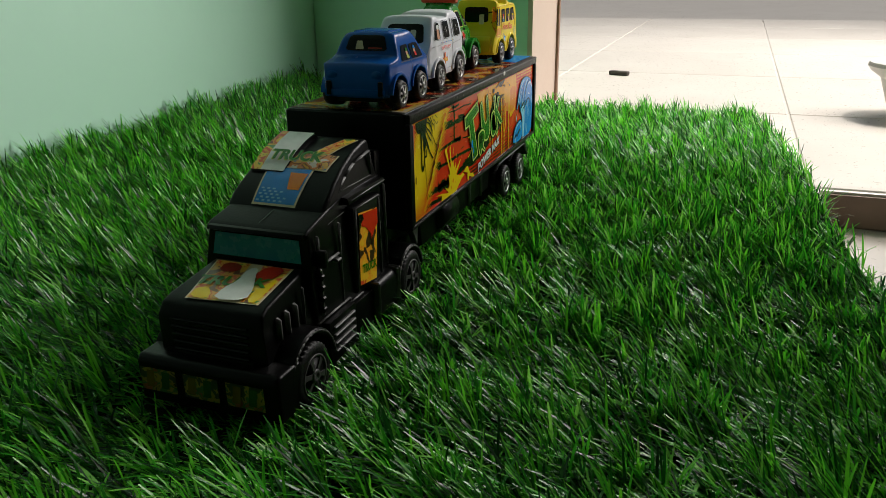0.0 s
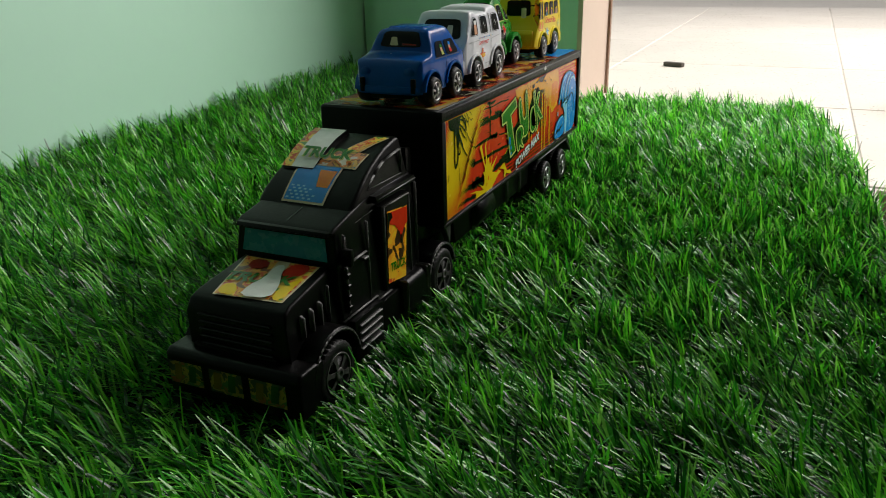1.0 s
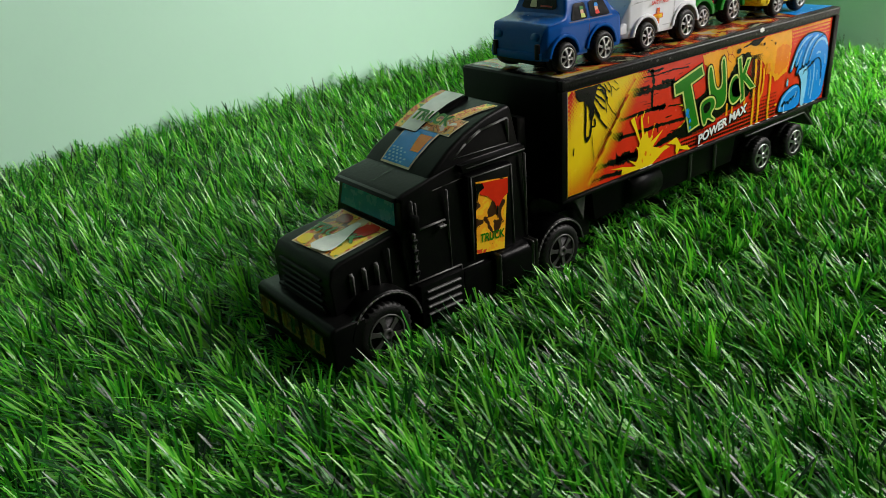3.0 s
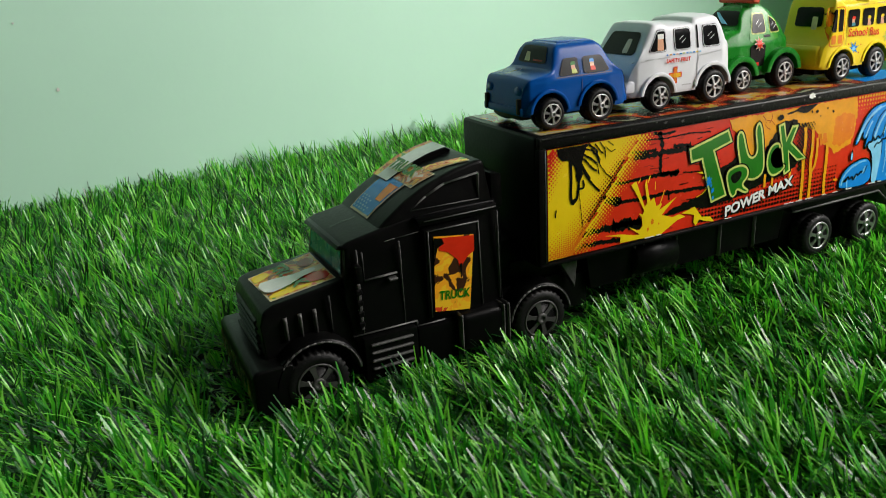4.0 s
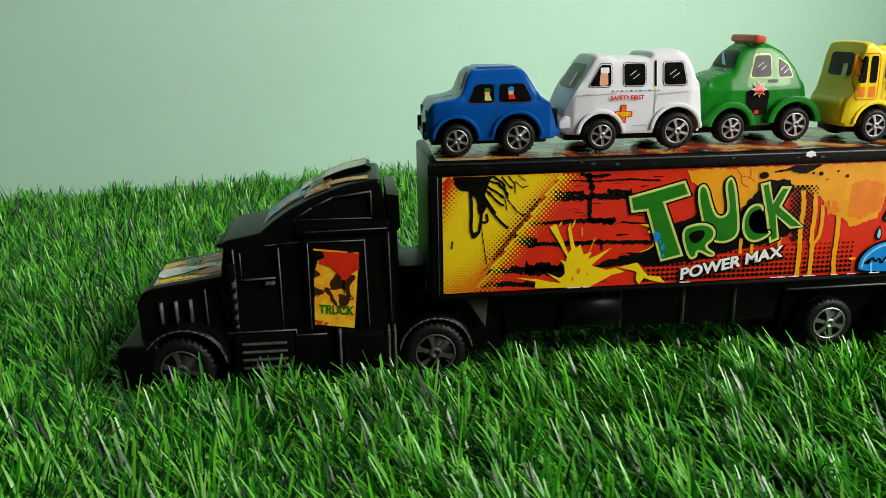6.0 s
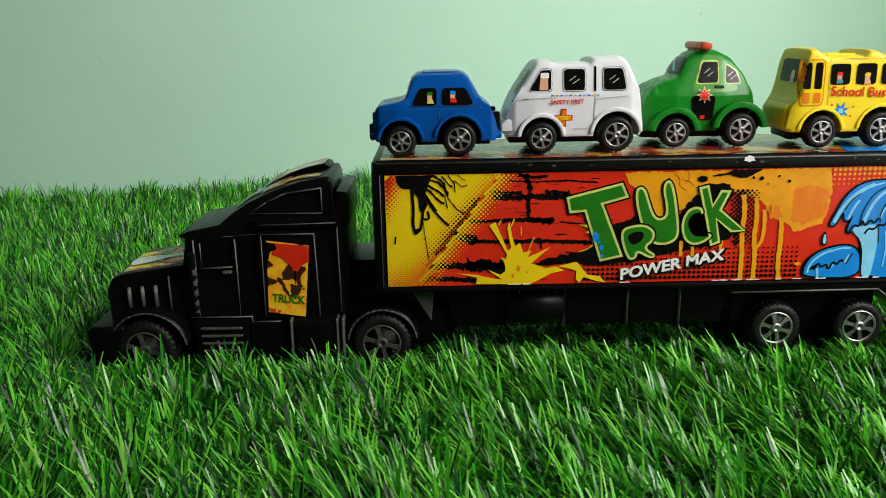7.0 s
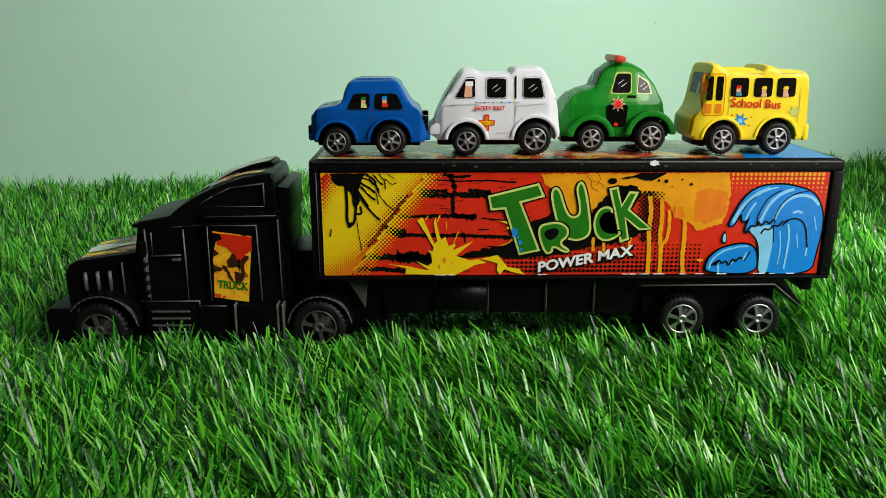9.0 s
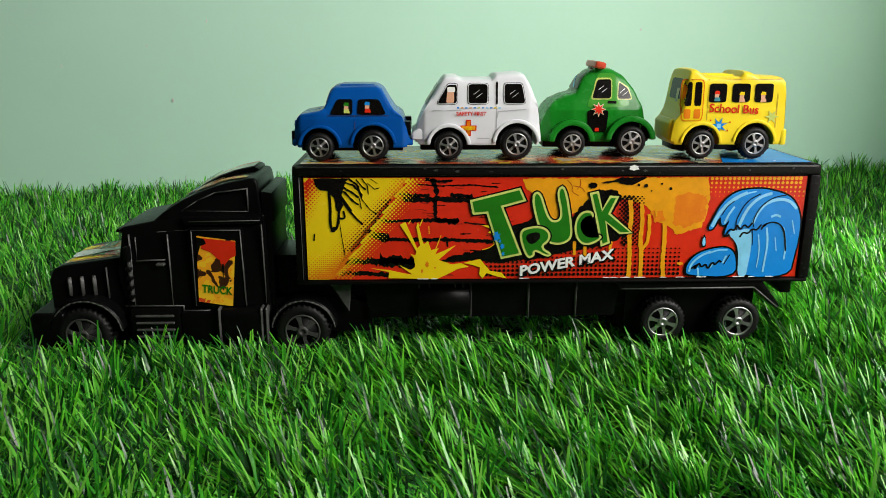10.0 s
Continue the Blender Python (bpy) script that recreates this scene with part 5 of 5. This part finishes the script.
def rider(u, v, cap, shirt, s=1.0):
    """A plain printed shape in a window: a rounded patch with a coloured top."""
    return [("print_patch", rounded([(u - 1.3 * s, v - 1.8 * s), (u + 1.2 * s, v - 1.8 * s), (u + 1.4 * s, v + 1.2 * s), (u - 1.2 * s, v + 1.4 * s)]), "y", 0.5, I_SKIN, "peach printed patch"),
            ("print_patch", rounded([(u - 1.7 * s, v + 0.6 * s), (u + 1.7 * s, v + 0.5 * s), (u + 1.4 * s, v + 2.3 * s), (u - 0.9 * s, v + 2.4 * s)]), "y", 0.6, cap, "coloured printed patch"),
            ("print_patch", rounded([(u - 1.5 * s, v - 3.6 * s), (u + 2.2 * s, v - 3.6 * s), (u + 1.6 * s, v - 1.4 * s), (u - 1.1 * s, v - 1.4 * s)]), "y", 0.55, shirt, "coloured printed patch")]


def rect(a, b, c, d):
    return [(a, b), (c, b), (c, d), (a, d)]


def seam(tree, pts, body, mat=None, name="seam"):
    """A fine flat line on the near flank; shaded mats paint a moulded groove's shadow."""
    w = 0.28
    for (a, b), (c, d) in zip(pts, pts[1:]):
        t = Vector((c - a, d - b)).normalized() * w
        part(name, laid(mm([(a - t.y, b + t.x), (c - t.y, d + t.x), (c + t.y, d - t.x), (a + t.y, b - t.x)]), tree, "y", 0.00015, False), mat or body.data.materials[0], body)


# blue saloon
blue = {"broad": 1.32, "length": 64.5, "width": 36, "belt": 24.5, "half": 16.2, "lean": 0.26, "floor": 7.0, "edge": 0.8, "fender": 3.2, "wheel_y": 0.0,
        "top": [(0, 15.5), (1.5, 23), (4, 26), (14, 28), (17.2, 29.5), (20.3, 40), (23, 43.2), (46, 43.6), (49, 41.5), (55.5, 28.5), (60, 25), (63, 17), (64.5, 10)],
        "plan": [(0, 0.82), (0.06, 0.95), (0.2, 1.0), (0.8, 1.0), (0.94, 0.96), (1, 0.84)],
        "wheels": [(14.5, 8.0, 7.7), (44.0, 8.8, 8.5)],
        "decals": [("window", rounded([(20.5, 25.6), (33, 25.6), (33, 33.8), (24.5, 33.8)]), "y", 0.35, I_BLACK, "black printed window"),
                   ("window", rounded([(35.5, 25.6), (51.5, 25.6), (47.5, 33.8), (36, 33.8)]), "y", 0.35, I_BLACK, "black printed window"),
                   ("windscreen", rounded([(8, 31.2), (28, 31.2), (26, 39.5), (10, 39.5)]), "x", 0.4, I_BLACK, "black printed windscreen"),
                   ("windscreen_print", [(10.5, 32.2), (17, 32.2), (17, 33.2), (10.5, 33.0)], "x", 0.55, I_DARKRED, "dark red print"),
                   ("windscreen_print", rounded([(19, 32), (23, 32), (22.5, 36.5), (20, 36.5)]), "x", 0.55, I_CREAM, "pale printed patch"),
                   ] + rider(29.5, 29.8, I_GREEN, I_LIME, 0.95) + rider(41, 30.2, I_BLUE, I_RED, 0.95)}
thing, body, tree = car("toy_car", "blue plastic toy saloon car on the trailer roof", BLUE, "glossy blue plastic", -0.0060, 0.0065, blue)
DARKBLUE = material("shaded_blue_groove", (0.002, 0.02, 0.11), 0.4)
seam(tree, [(34.2, 25.2), (34.2, 34.2)], body, BLUE)
seam(tree, [(19, 25), (53, 25)], body, DARKBLUE)
seam(tree, [(34.2, 25), (34.0, 14)], body, DARKBLUE)
for y in (0.0060, 0.0270):
    lamp = part("headlight", lathe([(0.0024, 0), (0.0026, 0.0006), (0.0020, 0.0012)], 0, 0, 0, 16), BLUE, thing)
    lamp.rotation_euler = (0, 0, radians(-90))
    lamp.location = (0.0004, y + 0.0015, 0.0195)
part("hood_rib", prism(mm([(2.0, 22.5), (4.5, 26.2), (14, 28.0), (16, 28.2), (14, 26.5), (4, 22)]), 0.0120, 0.0240, 0.0008, 2), BLUE, thing)
part("roof_panel", prism(mm([(24.5, 40.2), (26, 41.6), (44.5, 41.6), (46.5, 40.2)]), 0.0095, 0.0265, 0.0008, 2), BLUE, thing)
part("bumper", box(-0.0008, 0.0012, 0.004, 0.032, 0.008, 0.0120, 0.0008), BLUE, thing, "blue bumper")
for y in (0.0045, 0.0285):
    part("bumper_guard", box(-0.0014, 0.0010, y, y + 0.0022, 0.0085, 0.0165, 0.0007), BLACK, thing)
part("rear_bumper", box(0.0625, 0.0660, 0.005, 0.031, 0.008, 0.0115, 0.0008), BLUE, thing)
for y in (0.0055, 0.0265):
    part("tail_light", box(0.0615, 0.0650, y, y + 0.004, 0.0135, 0.0215, 0.0008), BLACK, thing, "dark tail light")

# white van
van = {"broad": 1.18, "length": 71, "width": 37, "belt": 30, "half": 17.0, "lean": 0.16, "floor": 8.0, "edge": 0.5, "fender": 3.4, "wheel_y": 0.0,
       "top": [(0, 13), (1.5, 20), (4, 25.5), (14.5, 45), (17, 48.3), (23, 48.6), (26, 46.6), (43.5, 46.6), (45, 49.4), (58, 50.4), (61.5, 49), (65, 42), (69, 30), (71, 12)],
       "plan": [(0, 0.80), (0.08, 0.95), (0.22, 1.0), (0.9, 1.0), (1, 0.9)],
       "wheels": [(19.0, 8.0, 7.8), (57.0, 9.2, 8.9)],
       "decals": window([(12.5, 31.5), (23.5, 31.5), (23.5, 41.5), (18.5, 41.5)], I_BLACK, False) + window(rect(30, 31.5, 40.5, 41.8), I_BLACK) + window([(50, 31.5), (61.5, 31.5), (59.5, 42), (50, 42)], I_BLACK)
       + [("print_patch", rounded([(17.5, 31.8), (22, 31.8), (21.8, 38), (18.2, 38)]), "y", 0.5, I_SKIN, "peach printed patch"), ("print_patch", rounded(rect(18.2, 37.6, 22.4, 40.2)), "y", 0.55, I_WHITE, "white printed patch"),
          ("window_seam", rect(45.2, 31, 46.2, 43), "y", 0.3, I_BLACK, "dark seam"),
          ("cross", rect(28.6, 13.5, 31.4, 22.5), "y", 0.3, I_RED, "red printed cross"), ("cross", rect(25.5, 16.6, 34.5, 19.4), "y", 0.34, I_RED, "red printed cross"),
          ("cross_light", rect(26.2, 17.0, 33.8, 19.0), "y", 0.42, I_AMBER, "yellow print"), ("cross_light", rect(29.1, 14.2, 30.9, 21.8), "y", 0.40, I_ORANGE, "orange print"),
          ("windscreen", rounded([(6, 30), (30.5, 30), (28, 41.5), (8, 41.5)]), "x", 0.4, I_BLACK, "black printed windscreen"),
          ("windscreen_print", rounded([(11, 31), (15, 31), (14.5, 38), (11.5, 38)]), "x", 0.6, I_CREAM, "pale printed patch")]
       + [("stripe", rect(23.5 + k * 2.3, 28.7, 24.8 + k * 2.3, 29.4), "y", 0.3, (I_BLUE, I_AMBER, I_BLUE, I_SKIN, I_BLUE, I_LIME, I_BLUE, I_SKY, I_BLUE, I_YELLOW, I_SKY)[k], "coloured dash") for k in range(11)]}
thing, body, tree = car("toy_van", "white plastic toy ambulance van with a red cross", WHITE, "glossy white plastic", 0.0610, 0.0100, van)
part("front_bumper", prism(mm([(-1.6, 11), (-1.8, 15), (2, 17.5), (8, 17), (8, 11)]), 0.003, 0.034, 0.0012, 3), WHITE, thing, "white bumper")
GREYSEAM = material("shaded_white_groove", (0.50, 0.51, 0.54), 0.4)
seam(tree, [(45.6, 30), (45.6, 14)], body, GREYSEAM)
seam(tree, [(35, 12.2), (42, 12.2)], body, GREYSEAM)
seam(tree, [(45.6, 22), (46.5, 27), (62, 28.2)], body, GREYSEAM)
seam(tree, [(4, 26.5), (12, 27.5), (26, 27.8)], body, GREYSEAM)
part("lettering", lettering("SAFETY FIRST", 0.0028, 0.0315, 0.0008, 0.0250, 0, 0.0001), I_RED, body, "red lettering")
part("lettering", lettering("120", 0.0028, 0.0300, 0.0003, 0.0170, 0, 0.0001), I_YELLOW, body, "yellow numerals")

# green beetle-shaped car
beetle = {"start": 3, "length": 67, "width": 36, "belt": 27, "half": 14.6, "lean": 0.30, "floor": 8.0, "edge": 0.2, "fender": 4.6, "wheel_y": 0.0,
          "top": [(3, 11), (4.5, 19), (7.5, 27), (12, 32.6), (17.5, 35.6), (24.0, 37.4), (27.5, 46.5), (32, 51.6), (39, 53.5), (45, 52.5), (52, 48.5), (58.5, 39.5), (63, 28), (66, 15), (67, 9)],
          "plan": [(0, 0.70), (0.1, 0.88), (0.3, 1.0), (0.7, 1.0), (0.9, 0.9), (1, 0.72)],
          "wheels": [(21.5, 8.0, 7.6), (55.5, 9.0, 8.7)],
          "decals": [("door_print", rounded([(29.5, 27.5), (55, 28.5), (52, 40), (46, 47), (37, 47)]), "y", 0.2, ink("door_lime_ink", (0.045, 0.28, 0.02)), "lime printed door")]
          + window([(33, 33), (44, 33), (44.5, 43.5), (36.5, 43.5)], I_LIME, True, 1.2) + window([(48, 32.8), (56, 32.8), (54, 38.5), (49, 42)], I_LIME, True, 1.0)
          + [("lock_plate", rect(42, 30.2, 47, 31.6), "y", 0.4, I_BLACK, "black door handle print"),
             ("badge", [(36.5 + 4.4 * (1 if i % 2 == 0 else 0.5) * math.cos(math.pi * i / 8), 27 + 4.4 * (1 if i % 2 == 0 else 0.5) * math.sin(math.pi * i / 8)) for i in range(16)], "y", 1.0, I_CREAM, "pale star outline"),
             ("badge", [(36.5 + 3.6 * (1 if i % 2 == 0 else 0.45) * math.cos(math.pi * i / 8), 27 + 3.6 * (1 if i % 2 == 0 else 0.45) * math.sin(math.pi * i / 8)) for i in range(16)], "y", 1.2, I_RED, "red star badge"),
             ("door_panel", rounded([(31, 14), (41.5, 14), (42.5, 26.5), (30, 26.5)]), "y", 0.3, I_BLACK, "black printed panel"),
             ("door_mark", rect(34.8, 14.5, 37.2, 16.5), "y", 0.5, I_RED, "red mark"),
             ("windscreen", rounded([(8, 37.8), (28, 37.8), (25.5, 46), (10.5, 46)]), "x", 0.4, I_BLACK, "black printed windscreen"),
             ("windscreen_print", [(14, 38.5), (18, 39), (24, 45), (22, 45)], "x", 0.6, I_SKY, "pale glint")]}
thing, body, tree = car("toy_beetle", "green rounded toy police car with a red roof light", GREEN, "glossy green plastic", 0.1300, 0.0210, beetle)
bm = box(0.0345, 0.0410, 0.007, 0.029, 0.0495, 0.0535, 0.0018, 3)
bmesh.ops.rotate(bm, verts=bm.verts, cent=(0.0375, 0.018, 0.0515), matrix=Matrix.Rotation(radians(12), 3, "Y"))
part("roof_light", bm, LIGHTRED, thing, "red roof light bar")
part("light_base", box(0.0350, 0.0405, 0.010, 0.026, 0.0465, 0.0500, 0.0008), GREEN, thing)
part("hood_rib", prism(mm([(5, 20), (8, 26), (12.5, 32.4), (18, 35.2), (18, 33), (11, 29), (6, 18)]), 0.0135, 0.0225, 0.0012, 2), GREEN, thing)
for y in (0.004, 0.030):
    part("rear_guard", box(0.0625, 0.0668, y, y + 0.002, 0.0085, 0.0175, 0.0008), BLACK, thing)

# yellow bus
bus = {"broad": 1.0, "start": 5.5, "length": 71.5, "width": 37, "belt": 29, "half": 17.2, "lean": 0.06, "floor": 8.0, "edge": 0.4, "fender": 3.2, "wheel_y": 0.0,
       "top": [(5.5, 13), (6.5, 21), (10, 26), (11, 29), (12.8, 47), (14.5, 52.6), (18, 53), (23, 48.8), (43.5, 48.4), (45.5, 51.6), (50, 51.4), (54, 48.6), (68.5, 48.2), (71, 45), (71.5, 12)],
       "plan": [(0, 0.90), (0.05, 0.97), (0.1, 1.0), (1, 1.0)],
       "wheels": [(22.8, 8.6, 8.2), (54.5, 9.2, 8.8)],
       "decals": [("door_frame", rounded(rect(13.2, 21.5, 25.4, 44.5)), "y", 0.2, I_ORANGE, "orange printed door edge"), ("door_print", rounded(rect(13.8, 22, 24.8, 44)), "y", 0.28, I_YELLOW, "yellow printed door"),
                  ("window", rounded([(14.8, 30), (18.6, 30), (18.6, 43), (14.8, 43)]), "y", 0.38, I_BLACK, "black printed door window"),
                  ("window", rounded([(20.2, 30), (24.0, 30), (24.0, 43), (20.2, 43)]), "y", 0.38, I_BLACK, "black printed door window"),
                  ("door_mark", rounded(rect(14.8, 23, 18.4, 28.2)), "y", 0.4, I_ORANGE, "door panel"), ("door_mark", rounded(rect(20.2, 23, 23.8, 28.2)), "y", 0.4, I_ORANGE, "door panel")]
       + [("window", rounded(rect(a, 32, b, 42.2)), "y", 0.36, I_BLACK, "black printed window") for a, b in ((28.2, 37.8), (41, 50.8), (53.5, 63.5))]
       + rider(32.4, 36, I_RED, I_TEAL, 0.95) + rider(46.2, 35.5, I_YELLOW, I_SKIN, 0.95) + rider(58, 35.5, I_YELLOW, I_SKIN, 0.95)
       + [("flower", [(34.8 + 5.0 * (1 if i % 2 == 0 else 0.38) * math.cos(math.pi * i / 7 + 0.3), 19 + 5.0 * (1 if i % 2 == 0 else 0.38) * math.sin(math.pi * i / 7 + 0.3)) for i in range(14)], "y", 0.35, I_BLUE, "blue splash print"),
          ("flower_heart", rounded(rect(33.6, 17.8, 36, 20.2)), "y", 0.45, I_SKY, "light blue print"),
          ("flower", [(64 + 4 * (1 if i % 2 == 0 else 0.4) * math.cos(math.pi * i / 6), 24 + 4 * (1 if i % 2 == 0 else 0.4) * math.sin(math.pi * i / 6)) for i in range(12)], "y", 0.35, I_LIME, "green splash print"),
          ("windscreen", rounded([(8.5, 33), (28.5, 33), (28, 44.5), (9, 44.5)]), "x", 0.4, I_BLACK, "dark printed windscreen"),
          ("windscreen_print", rounded(rect(12, 31.5, 16, 39)), "x", 0.6, I_CREAM, "pale printed patch")]
       + [("paint_spot", rounded([(34.8 + 6 * math.cos(a), 19 + 5 * math.sin(a)), (35.6 + 6 * math.cos(a), 19 + 5 * math.sin(a)), (35.6 + 6 * math.cos(a), 19.9 + 5 * math.sin(a)), (34.8 + 6 * math.cos(a), 19.9 + 5 * math.sin(a))]), "y", 0.36, I_RED, "red spot") for a in (0.3, 2.6, 3.9, 5.6)]}
bus["decals"] = [(nm, [((u - 13.8) * 1.06 + 10.2, v) for u, v in pts] if axis == "y" else pts, axis, lift, mat, lab) for nm, pts, axis, lift, mat, lab in bus["decals"]]
thing, body, tree = car("toy_bus", "yellow plastic toy school bus with printed windows", YELLOW, "glossy yellow plastic", 0.1995, 0.0105, bus)
thing.scale.x = 0.96
thing.location.x += 0.0012
AMBERSEAM = material("shaded_yellow_groove", (0.55, 0.34, 0.01), 0.4)
seam(tree, [(25.0, 22), (25.0, 44.5)], body, AMBERSEAM)
seam(tree, [(12.2, 30), (12.4, 44.5), (68, 44.6)], body, AMBERSEAM)
seam(tree, [(66, 44.5), (66, 18)], body, AMBERSEAM)
for k in range(3):
    part("roof_rib", box(0.026 + k * 0.0005, 0.042, 0.0095 + k * 0.0075, 0.0115 + k * 0.0075, 0.0445, 0.0470, 0.0006, 1), YELLOW, thing)
part("lettering", lettering("School Bus", 0.0066, 0.0405, 0.0008, 0.0262, -2, 0.00014), I_RED, body, "red lettering")
part("front_bumper", prism(mm([(4.2, 10.5), (4.2, 20), (6.5, 22.5), (10, 22), (10, 10.5)]), 0.005, 0.032, 0.0012, 3), YELLOW, thing, "yellow bumper")
part("rear_pillar", box(0.0700, 0.0735, 0.001, 0.036, 0.008, 0.017, 0.0012), YELLOW, thing)

# ---- things on the terrace ----
tub = new("plant_pot")
tagged(tub, "pale grey flared pot standing on the terrace floor", "pot")
bm = lathe([(0.034, 0), (0.038, 0.003), (0.054, 0.050), (0.068, 0.060), (0.072, 0.066), (0.070, 0.071), (0.062, 0.068), (0.048, 0.050), (0.034, 0.008)], 0, 0, 0, 40)
bmesh.ops.rotate(bm, verts=bm.verts, cent=(0, 0, 0), matrix=Matrix.Rotation(radians(90), 3, "X"))
part("shell", bm, STONE, tub)
tub.location = (0.815, -0.412, -0.0127)
bit = part("wood_chip", box(-0.019, 0.019, -0.006, 0.006, 0, 0.008, 0.002), CHAR)
tagged(bit, "small dark chip of wood lying on the tiles", "wood chip")
bit.location = (1.124, 0.037, -0.0127)
bit.rotation_euler = (0, 0, 1.25)
